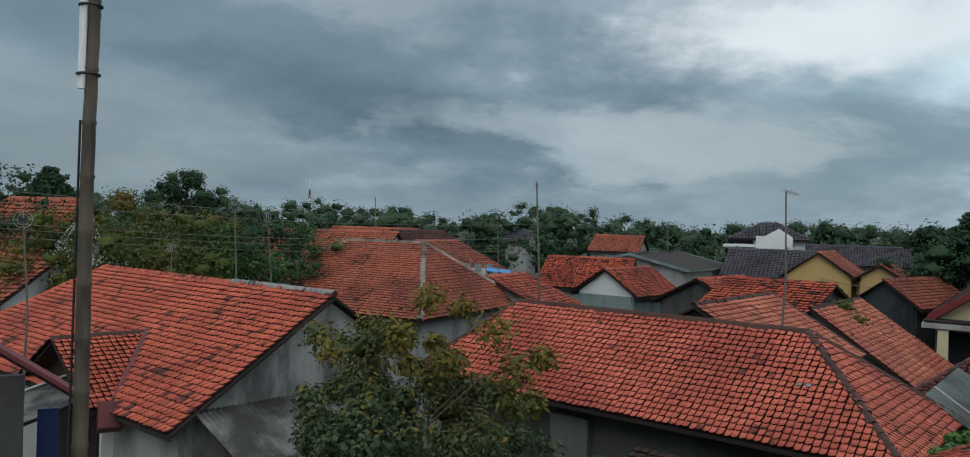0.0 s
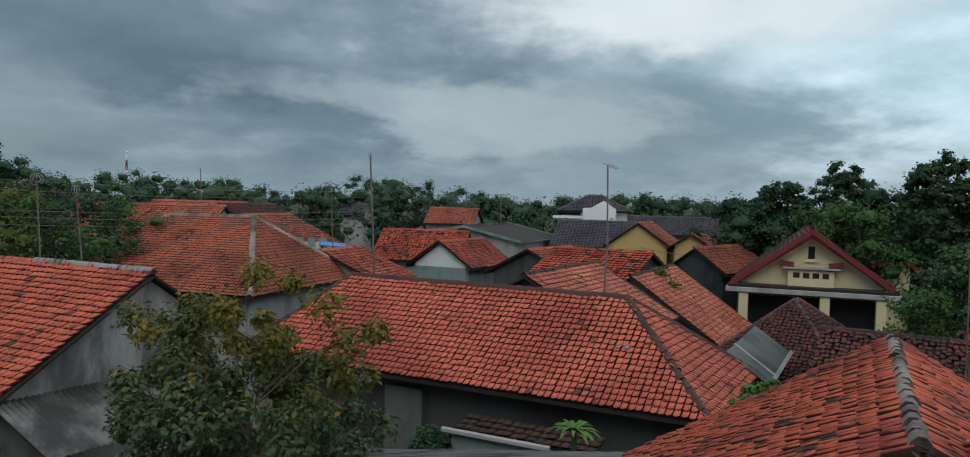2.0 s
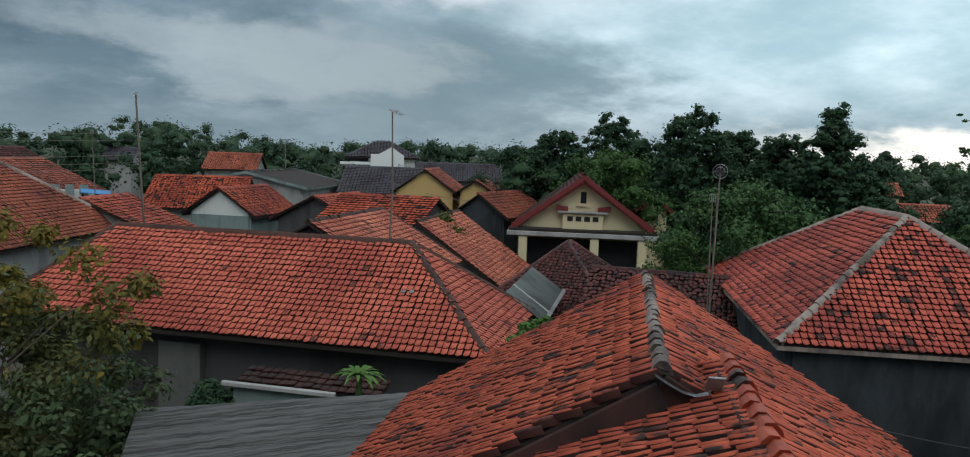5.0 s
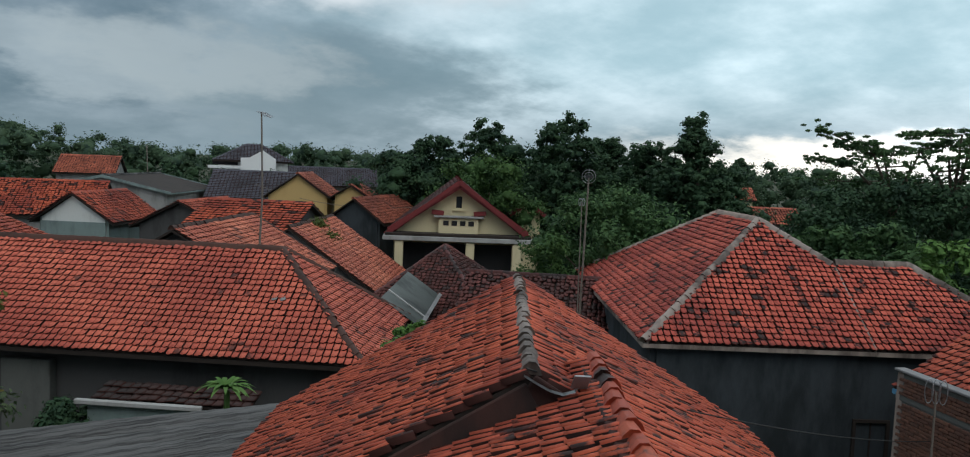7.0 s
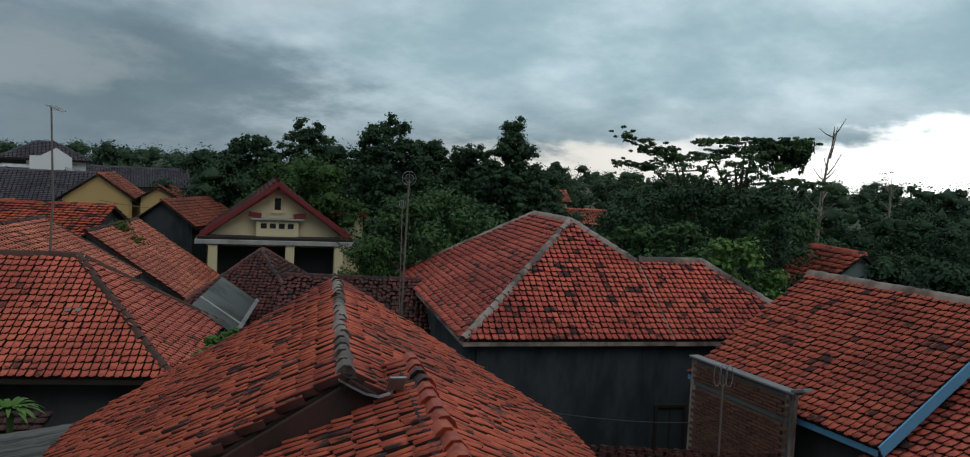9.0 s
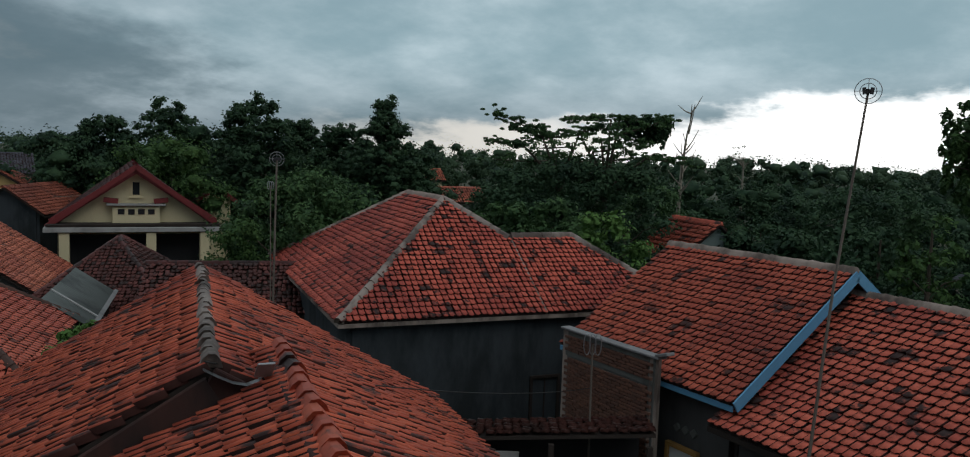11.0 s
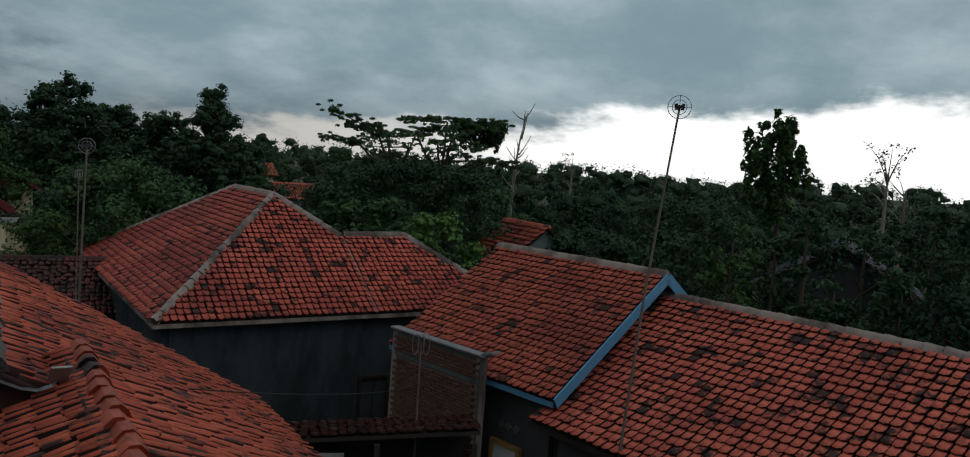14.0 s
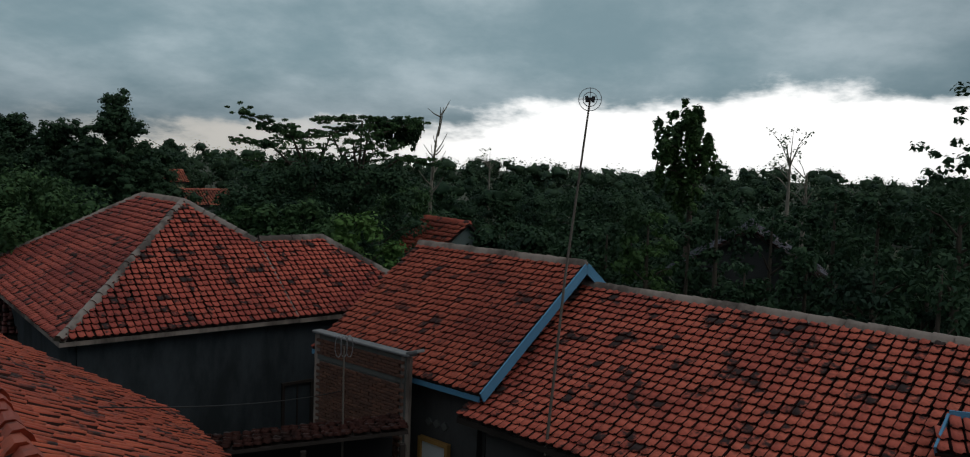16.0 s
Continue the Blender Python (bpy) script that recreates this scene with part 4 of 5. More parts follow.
house("low old house with slipped blackened tiles", polar(41.6, 25.5), 135, 6.0, 4.4, 3.0, 4.2, tiled="ab", tile=(0.15, 0.18, 0.045), clay=TILE_DARK, wall=WALL_DARK, jitter=3)

# ---- far houses ----
G2 = house("wide grey cement hall with a shallow roof", (14.2, 65.0), 58.0, 12.0, 9.4, 4.9, 5.95, tiled="", clay=TILE_BLUE, wall=WALL_GREY, caps=SHEET, gable=WALL_GREY, trim=WALL_MINT)
opening(G2, -5.66, -2.2, 3.6, 1.2, 0.6, "-x", "window", WOOD_DARK)
opening(G2, -5.66, 2.4, 3.2, 1.0, 0.6, "-x", "window", WOOD_DARK)
for lab, az, d, yaw, L, W, ze, zr, clay, wall, tl in (
    ("distant house under faded red tiles", -11.0, 62, 165, 11, 8, 4.8, 7.0, TILE_FAR, WALL_GREY, "ab"),
    ("distant house under faded red tiles", -8.0, 75, 160, 9, 8, 4.8, 7.2, TILE_FAR, WALL_GREY, "ab"),
    ("distant house under faded red tiles", -4.8, 70, 60, 8, 9, 4.6, 7.1, TILE_DARK, WALL_GREY, "ab"),
    ("orange-tiled house beside a blue tarpaulin", -3.4, 58, 62, 6, 9, 4.4, 6.5, TILE_FAR, WALL_GREY, "ab"),
    ("low house under orange tiles", 1.7, 44, 62, 5, 8, 3.2, 5.0, TILE_ORANGE, WALL_GREY, "ab"),
    ("distant red-roofed house among trees", 9.7, 95, 160, 6, 8, 5.2, 7.0, TILE_FAR, WALL_GREY, "ab"),
    ("grey-roofed house with pale gable boards", 2.6, 108, 150, 4, 3.4, 5.6, 7.15, TILE_BLUE, WALL_GREY, "ab"),
    ("long house with slate-grey roof", 25.2, 85, 155, 9, 9, 5.0, 6.75, TILE_BLUE, WALL_GREY, "ab"),
    ("tumbledown house with slipped worn tiles", 20.4, 40, 140, 5.2, 7, 4.3, 5.5, TILE_WORN, WALL_DARK, "ab"),
    ("orange-tiled house behind the hedge trees", -30.2, 46, 170, 7, 9, 4.6, 8.4, TILE_FAR, WALL_WHITE, "ab"),
    ("low orange-tiled house with white wall", -31.6, 38, 165, 6, 6, 4.2, 5.9, TILE_FAR, WALL_WHITE, "ab"),
    ("red-tiled house with pale gable among trees", 73.0, 38, -131, 4.0, 4.0, 3.6, 5.2, TILE_WASHED, WALL_MINT, "ab"),
    ("far red roof beyond the trees", 53.6, 95, -38, 4, 4.5, 5.0, 6.3, TILE_FAR, WALL_CREAM, "ab"),
    ("far red roof beyond the trees", 55.4, 70, -38, 6, 5, 3.9, 5.1, TILE_FAR, WALL_GREY, "ab"),
    ("grey tiled roof half hidden by trees", 94.5, 33, 175, 6, 6, 4.0, 5.9, TILE_BLUE, WALL_DARK, "ab"),
):
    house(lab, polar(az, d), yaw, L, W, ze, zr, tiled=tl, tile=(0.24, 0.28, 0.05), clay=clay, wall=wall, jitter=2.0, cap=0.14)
TP = thing("tarpaulin", "blue tarpaulin over a tank stand", "tarpaulin", pose(*polar(0.9, 50), 0))
bm = bmesh.new()
slab(bm, [(-0.6, -0.6, 4.92), (0.9, -0.6, 4.80), (0.95, 0.6, 4.95), (-0.6, 0.6, 5.08)], 0.03)
part("tarp_sheet", bm, TARP, TP)
for x in (-0.5, 0.8):
    part("stand_leg", add_box(bmesh.new(), (0.1, 0.1, 4.85), (x, 0, 2.42)), WOOD_DARK, TP)
BA = thing("balcony_wall", "white balustrade wall with green posts", "balcony", pose(*polar(-0.8, 51), 0))
part("parapet", add_box(bmesh.new(), (3.2, 0.2, 5.0), (0, 0, 2.5)), WALL_WHITE, BA)
for i in range(4):
    part("green_panel", add_box(bmesh.new(), (0.45, 0.1, 0.55), (-1.1 + i * 0.72, -0.14, 5.0)), WALL_MINT, BA)

cap_run("ridge_cap", (-7.7, 0, 5.985), (-3.2, 0, 5.985), 0.085, CONCRETE, house_left, 0.22, 0.9)

# ---- poles, aerials and wires ----


def ring_aerial(label, base, top, ring=0.18, r=0.018, kind="ring", face=0.0):
    """A pole with a television aerial: a wire ring with crossed bow-ties, a loop or a short yagi."""
    T = thing("antenna", label, "antenna", Matrix.Translation(base), "television aerials")
    t = Vector(top) - Vector(base)
    mid = t * 0.5 + Vector((0.02, 0.01, 0)) * t.length
    child("pole", tubes("pole", [([(0, 0, 0), tuple(mid), tuple(t)], [r * 1.25, r, r * 0.75])], ROD, 8), T)
    yaw = pose(*t, 0, 0, face)
    if kind == "ring":
        for rr, nm in ((ring, "ring"), (ring * 0.62, "inner_ring")):
            pts = [tuple(yaw @ Vector((rr * math.cos(a), 0, rr * math.sin(a)))) for a in np.linspace(0, 2 * math.pi, 25)]
            child(nm, tubes(nm, [(pts, [ring * 0.035] * 25)], PALE_METAL, 5), T)
        spokes = [([tuple(yaw @ Vector((ring * math.cos(a), 0, ring * math.sin(a)))), tuple(yaw @ Vector((-ring * math.cos(a), 0, -ring * math.sin(a))))], [ring * 0.03] * 2) for a in (0, math.pi / 2)]
        child("spokes", tubes("spokes", spokes, PALE_METAL, 5), T)
        bm = bmesh.new()
        for s in (-1, 1):
            add_box(bm, (ring * 0.3, 0.02, ring * 0.55), (s * ring * 0.28, -0.03, 0), (0, s * 8, 0))
            add_box(bm, (ring * 0.22, 0.02, ring * 0.3), (s * ring * 0.1, -0.03, 0))
        bm.transform(yaw)
        part("bow_tie", bm, DARK_METAL, T)
    elif kind == "loop":
        for k in (-0.5, 0, 0.5):
            pts = [tuple(yaw @ Vector((k * ring + 0.3 * ring * math.cos(a), 0.02 * k, ring * math.sin(a)))) for a in np.linspace(0, 2 * math.pi, 17)]
            child("loop", tubes("loop", [(pts, [0.008] * 17)], PALE_METAL, 5), T)
    else:
        boom = [(tuple(yaw @ Vector((0, 0, 0))), tuple(yaw @ Vector((ring * 2.2, 0, -ring * 0.9))))]
        child("boom", tubes("boom", [([a, b], [0.012, 0.012]) for a, b in boom], PALE_METAL, 5), T)
        for k in range(5):
            c = Vector((ring * 0.45 * k, 0, -ring * 0.18 * k))
            child("element", tubes("element", [([tuple(yaw @ (c + Vector((0, -ring, 0)))), tuple(yaw @ (c + Vector((0, ring, 0))))], [0.008, 0.008])], PALE_METAL, 5), T)
    return T


ring_aerial("tall thin aerial pole with a dark bow-tie ring", at(81.0, 12.1, 3.3), at(83.05, 12.3, 8.88), 0.175, 0.022, face=-83)
ring_aerial("aerial pole with a pale wire ring", at(42.8, 19.6, 0.0), at(43.47, 19.6, 7.58), 0.17, 0.03, face=-44)
ring_aerial("short aerial pole with a small loop", at(42.95, 19.4, 0.0), at(43.07, 19.4, 6.95), 0.09, 0.018, "loop", -44)
ring_aerial("tall steel aerial pole with a short yagi", at(20.45, 21.2, 4.6), at(20.5, 21.2, 8.88), 0.16, 0.026, "yagi", -70)
ring_aerial("tall bare aerial pole", at(3.9, 29, 0.0), at(3.62, 29, 9.38), 0.08, 0.04, "loop", 0)
ring_aerial("thin aerial pole behind the roofs", at(0.9, 48, 0.0), at(0.9, 48, 8.3), 0.10, 0.035, "loop", 0)
ring_aerial("thin aerial pole with a wire ring", at(-30.2, 18.5, 4.0), at(-30.45, 18.5, 7.6), 0.17, 0.022, face=30)
ring_aerial("leaning aerial pole with a wire loop", at(-14.9, 33, 0.0), at(-15.5, 33, 7.85), 0.16, 0.03, "loop", 15)
ring_aerial("aerial pole with a wire ring", at(-17.65, 34, 0.0), at(-17.7, 34, 8.2), 0.22, 0.035, face=18)
ring_aerial("short aerial mast on the tile ridge", at(-21.8, 27.4, 5.3), at(-21.7, 27.4, 6.75), 0.14, 0.02, "loop", 15)
ring_aerial("short aerial mast on the tile ridge", at(-26.4, 30.5, 5.2), at(-26.3, 30.5, 6.5), 0.12, 0.022, "loop", 15)
ring_aerial("slender pole with a bent wire loop aerial", at(66.3, 13.6, 0.0), at(66.1, 13.6, 4.6), 0.19, 0.02, "loop", -66)
ring_aerial("thin aerial pole far off", at(-8.0, 90, 0.0), at(-8.0, 90, 10.6), 0.15, 0.06, "loop", 0)
ring_aerial("thin aerial pole far off", at(13.0, 70, 0.0), at(13.0, 70, 8.2), 0.15, 0.05, "loop", 0)

# bamboo mast close by
T = thing("bamboo_mast", "weathered bamboo mast with a pale pipe lashed on", "pole", pose(*polar(-26.98, 4.25), 0))
tip = Vector(polar(-26.75, 4.25)) - Vector(polar(-26.98, 4.25))
pts, rad = [], []
for i in range(40):
    z = 0.26 * i
    k = (z - 6.6) / 2.2
    for dz, f in ((0.0, 1.0), (0.115, 0.97), (0.13, 1.13), (0.145, 0.97)):
        pts.append((tip.x * k + 0.006 * math.sin(z * 2.2), tip.y * k, z + dz))
        rad.append(f * (0.0385 - 0.008 * max(0.0, k + 0.3)))
child("culm", tubes("culm", [(pts, rad)], BAMBOO, 14), T)
child("pipe", tubes("pipe", [([(tip.x * 0.75 - 0.035, tip.y * 0.75 - 0.03, 8.35), (tip.x * 1.3 - 0.035, tip.y * 1.3 - 0.03, 10.2)], [0.018, 0.018])], WHITE_PAINT, 8), T, "pale plastic pipe")
for z in (8.42, 8.75):
    k = (z - 6.6) / 2.2
    ringp = [(tip.x * k - 0.012 + 0.05 * math.cos(a), tip.y * k - 0.012 + 0.05 * math.sin(a), z) for a in np.linspace(0, 2 * math.pi, 15)]
    child("lashing", tubes("lashing", [(ringp, [0.007] * 15)], CABLE, 5), T)
child("cable", tubes("cable", [([(tip.x * (z - 6.6) / 2.2 - 0.045, tip.y * (z - 6.6) / 2.2 - 0.01, z) for z in np.linspace(3, 8.2, 12)], [0.006] * 12)], CABLE, 5), T)


def wire(label, p, q, sag, r=0.009):
    p, q = Vector(p), Vector(q)
    pts = [tuple(p.lerp(q, t) - Vector((0, 0, 4 * sag * t * (1 - t)))) for t in np.linspace(0, 1, 25)]
    tagged(new("overhead_wire", tubes("overhead_wire", [(pts, [r] * 25)], ROD if r > 0.0085 else CABLE, 5)), label, "wire", "overhead wires")


for e0, e1, d0, d1 in ((1.5, 0.75, 27, 40), (0.75, 0.35, 27, 40), (-0.55, -0.6, 25, 38), (-0.85, -1.1, 25, 38), (-1.35, -1.5, 25, 38)):
    wire("sagging overhead service wire", at(-36, d0, 7.75 + d0 * math.tan(radians(e0 + 0.1))), at(4, d1, 7.75 + d1 * math.tan(radians(e1 - 0.1))), 0.35)
wire("black cable slung between the houses", (4.5, 5.05, 6.02), at(68, 17, 3.0), 0.25, 0.008)
wire("black cable slung along the roofs", at(20.0, 62, 5.6), at(31, 50, 4.9), 0.6, 0.018)

# lattice mast on the horizon
T = thing("radio_mast", "red and white lattice radio mast far away", "mast", pose(*polar(-12.65, 420), 0))
for i in range(6):
    z0, z1 = 4.8 * i, 4.8 * (i + 1)
    runs = []
    for s in range(3):
        a, b = 2 * math.pi * s / 3, 2 * math.pi * (s + 1) / 3
        w0, w1 = 1.0 - 0.12 * i, 1.0 - 0.12 * (i + 1)
        runs.append(([(w0 * math.cos(a), w0 * math.sin(a), z0), (w1 * math.cos(a), w1 * math.sin(a), z1)], [0.16, 0.16]))
        runs.append(([(w0 * math.cos(a), w0 * math.sin(a), z0), (w1 * math.cos(b), w1 * math.sin(b), z1)], [0.1, 0.1]))
    child("mast_section", tubes("mast_section", runs, (RED_TRIM, WHITE_PAINT)[i % 2], 4), T)

# ---- trees ----


def leaf_cards(centres, size, rng, upward=0.35, long=1.9, droop=0.0, outward=None):
    """Small pointed leaves, one at each centre, facing out of their clump and up."""
    n = len(centres)
    nz = rng.normal(size=(n, 3)) * (0.55 if outward is not None else 1.0)
    nz[:, 2] = np.abs(nz[:, 2]) + upward
    if outward is not None:
        nz += outward * 0.9
    nz /= np.linalg.norm(nz, axis=1, keepdims=True)
    t = rng.normal(size=(n, 3))
    t[:, 2] -= droop
    t -= nz * (t * nz).sum(1, keepdims=True)
    t /= np.linalg.norm(t, axis=1, keepdims=True) + 1e-9
    s = np.cross(nz, t)
    k = size * rng.uniform(0.65, 1.3, (n, 1))
    V = np.stack([centres - t * k * long / 2, centres + s * k / 2 + nz * k * 0.15, centres + t * k * long / 2 - nz * k * 0.1, centres - s * k / 2 + nz * k * 0.15], 1)
    return V.reshape(-1, 3), np.arange(4 * n).reshape(n, 4)


def clump_leaves(clumps, per, rng, flat=0.7, core=0.66, reach=0.98):
    """Leaf places round clump centres (x, y, z, radius), denser towards the clump's skin."""
    out, ways = [], []
    for x, y, z, r in clumps:
        d = rng.normal(size=(per, 3))
        d /= np.linalg.norm(d, axis=1, keepdims=True)
        rr = r * np.clip(np.abs(rng.normal(core, 0.36 * core, (per, 1))), 0, reach)
        out.append(np.array([x, y, z]) + d * rr * np.array([1, 1, flat]))
        ways.append(d)
    return np.concatenate(out), np.concatenate(ways)


def heart(clumps, V, F, rng, share=0.55):
    """Adds to a foliage mesh the dense twiggy heart of each clump, an uneven closed form inside its leaves."""
    g = np.linspace(-1, 1, 3)
    pts, quads, seen = [], [], {}

    def corner(p):
        k = tuple(np.round(p, 3))
        if k not in seen:
            seen[k] = len(pts)
            pts.append(np.array(p) / np.linalg.norm(p))
        return seen[k]

    for ax in range(3):
        for sgn in (-1, 1):
            for a in range(2):
                for b in range(2):
                    q = []
                    for da, db in ((0, 0), (1, 0), (1, 1), (0, 1)):
                        p = np.zeros(3)
                        p[ax], p[(ax + 1) % 3], p[(ax + 2) % 3] = sgn, g[a + da], g[b + db]
                        q.append(corner(p))
                    quads.append(q[::sgn])
    pts, quads = np.array(pts), np.array(quads)
    C = np.array(clumps)
    lump = rng.uniform(0.3, 1.3, (len(C), len(pts), 1))
    W = C[:, None, :3] + pts[None] * lump * C[:, None, 3:4] * share * np.array([1, 1, 0.8])
    G = quads[None] + (np.arange(len(C)) * len(pts))[:, None, None] + len(V)
    return np.concatenate([V, W.reshape(-1, 3)]), np.concatenate([F, G.reshape(-1, 4)])


def crown_clumps(kind, h, r, base, rng):
    """Clump centres of a crown of height base..h and radius r."""
    out = []
    if kind == "round":
        n = 46
        for i in range(n):
            a, u = rng.uniform(0, 2 * math.pi), rng.uniform(-0.75, 1.0)
            s = math.sqrt(max(0.02, 1 - u * u)) * rng.uniform(0.3, 1.0)
            cz = (base + h) / 2
            out.append((r * s * math.cos(a), r * s * math.sin(a), cz + u * (h - base) / 2 * 0.85, r * rng.uniform(0.2, 0.4)))
    elif kind in ("layer", "tier"):
        tiers = 19
        for i in range(tiers):
            f = i / (tiers - 1)
            rr = r * max(0.04, 1.0 - f) ** (0.7 if kind == "layer" else 0.45) * rng.uniform(0.94, 1.06)
            for k in range(max(8, int(46 * (1 - 0.6 * f)))):
                a, q = rng.uniform(0, 2 * math.pi), rr * math.sqrt(rng.uniform(0.02, 1.0))
                out.append((q * math.cos(a), q * math.sin(a), base + (h - base) * f * 0.97 - q * 0.10 + rng.normal(0, 0.06 * r), r * 0.135 * (1 - 0.3 * f)))
    elif kind == "ragged":
        for i in range(58):
            d = rng.normal(size=3)
            d /= np.linalg.norm(d)
            q = rng.uniform(0.2, 1.08)
            u = d[2] * q
            side = r * q * math.hypot(d[0], d[1]) * (1.12 - 0.35 * max(0.0, u))
            a = math.atan2(d[1], d[0])
            out.append((side * math.cos(a), side * math.sin(a), (base + h) / 2 + u * (h - base) * 0.5, r * rng.uniform(0.1, 0.22)))
    elif kind == "dome":
        for i in range(165):
            d = rng.normal(size=3)
            d /= np.linalg.norm(d)
            q = rng.uniform(0.1, 1.0) ** 0.55
            u = d[2] * q
            side = r * q * math.hypot(d[0], d[1]) * (1 + 0.16 * math.sin(3 * math.atan2(d[1], d[0]) + 5 * u))
            a = math.atan2(d[1], d[0])
            out.append((side * math.cos(a), side * math.sin(a), (base + h) / 2 + u * (h - base) * 0.5, r * rng.uniform(0.1, 0.2)))
    elif kind == "column":
        for i in range(76):
            f = rng.uniform(0, 1)
            q = r * math.sin(math.pi * (0.12 + 0.8 * f)) ** 0.6 * rng.uniform(0.2, 0.95)
            a = rng.uniform(0, 2 * math.pi)
            out.append((q * math.cos(a), q * math.sin(a), base + (h - base) * f, r * rng.uniform(0.14, 0.3)))
    else:
        for i in range(14):
            f = rng.uniform(0.2, 1)
            a = rng.uniform(0, 2 * math.pi)
            q = r * rng.uniform(0.1, 1.0) * (0.5 + 0.5 * f)
            out.append((q * math.cos(a), q * math.sin(a), base + (h - base) * f, r * rng.uniform(0.14, 0.24)))
    return out


def tree(label, az, d, h, r, base, kind, leaf, leaf_size, per, bark=None, seed=1, flat=0.7, trunk=None, limbs=9, droop=0.2, category="tree", young=None):
    """A tree: a tapered trunk with limbs, and a crown of small leaves in clumps."""
    leaf_size, per = leaf_size * (0.74 if d < 20 else 0.68), int(per * (1.45 if d < 20 else 0.54))
    rng = np.random.default_rng(seed)
    T = thing("tree", label, category, pose(*polar(az, d), 0), "trees of the village")
    cl = crown_clumps(kind, h, r, base, rng)
    top = base + (h - base) * (0.95 if kind in ("layer", "column") else 0.6)
    tr = trunk or max(0.09, 0.018 * h)
    bend = [rng.uniform(-1, 1) * 0.04 * h for _ in range(2)]
    path = lambda f: (bend[0] * math.sin(2.2 * f), bend[1] * math.sin(1.8 * f), top * f)
    runs = [([path(f) for f in np.linspace(0, 1, 9)], [tr * (1.25 - 1.0 * f) if f else tr * 1.5 for f in np.linspace(0, 1, 9)])]
    order = sorted(cl, key=lambda c: -math.hypot(c[0], c[1]))
    for c in order[:limbs]:
        f = min(0.95, max(0.25, (c[2] - 0.25 * math.hypot(c[0], c[1]) - 0.3 * r) / top))
        p, q = Vector(path(f)), Vector(c[:3])
        m = p.lerp(q, 0.5) + Vector((0, 0, 0.12 * (q - p).length))
        rr = tr * (1.2 - 0.9 * f) * 0.55
        runs.append(([tuple(p), tuple(m), tuple(q)], [rr, rr * 0.6, rr * 0.2]))
    child("trunk", tubes("trunk", runs, bark or BARK, 7), T)
    pts, ways = clump_leaves(cl, per, rng, flat)
    V, F = leaf_cards(pts, leaf_size, rng, outward=ways, droop=droop, long=1.9 if d < 35 else 1.35)
    if young:
        # the yellowing shoots in the upper crown
        z = pts[:, 2] + rng.normal(0, 0.35, len(pts)) + 0.25 * pts[:, 0]
        new_growth = z > young
        Q = V.reshape(-1, 4, 3)
        child("young_growth", mesh_from("young_growth", Q[new_growth].reshape(-1, 3), F[:new_growth.sum()], LEAF_YOUNG), T, "olive-yellow young leaves")
        V, F = Q[~new_growth].reshape(-1, 3), F[:(~new_growth).sum()]
    if d > 25 and kind in ("round", "dome", "column", "layer", "tier"):
        V, F = heart(cl, V, F, rng, 0.3 if d < 46 else 0.5)
    child("crown", mesh_from("crown", V, F, leaf), T)
    return T


def top_at(d, el):
    return 7.75 + d * math.tan(radians(el))


# the mango tree in the yard
tree("bushy mango tree with yellowing tips beside the gable", -4.0, 13.6, 6.95, 2.45, 0.7, "dome", LEAF_MANGO, 0.086, 135, seed=5, flat=0.85, limbs=22, droop=0.7, trunk=0.10, young=5.0)
tree("bushy mango tree, its lower boughs over the yard", -8.6, 14.2, 4.6, 1.5, 1.0, "ragged", LEAF_MANGO, 0.08, 80, seed=6, flat=0.8, limbs=10, droop=0.7, trunk=0.08)
tree("bushy mango tree, its lower boughs over the yard", 0.9, 14.6, 4.8, 1.5, 1.0, "ragged", LEAF_MANGO, 0.08, 75, seed=7, flat=0.8, limbs=10, droop=0.7, trunk=0.08)
# hedge trees behind the long house
for i, (az, el, d, r, leaf) in enumerate(((-29.2, 0.6, 36, 3.0, LEAF_OLIVE), (-26.4, 0.9, 37, 3.0, LEAF_OLIVE), (-24.6, 2.0, 39, 2.6, LEAF_OLIVE), (-22.2, 0.9, 36, 3.2, LEAF_OLIVE), (-19.6, 1.3, 38, 3.0, LEAF_OLIVE),
                                          (-17.4, 0.5, 37, 2.9, LEAF_MID), (-15.2, 0.2, 39, 3.0, LEAF_DARK), (-13.0, 0.0, 42, 2.8, LEAF_MID))):
    tree("leafy garden tree behind the tiled roof", az, d, top_at(d, el), r, 1.2, "round", leaf, 0.15, 225, seed=20 + i)
tree("tall dark tree above the hedge", -20.9, 58, top_at(58, 3.2), 2.6, 7.0, "round", LEAF_DARK, 0.2, 150, seed=31)
tree("tall dark tree at the village edge", -32.2, 42, top_at(42, 3.7), 3.4, 2.0, "round", LEAF_DARK, 0.18, 260, seed=32)
tree("feathery tree at the village edge", -29.0, 62, top_at(62, 2.8), 3.0, 7.0, "layer", LEAF_DARK, 0.2, 90, seed=33)
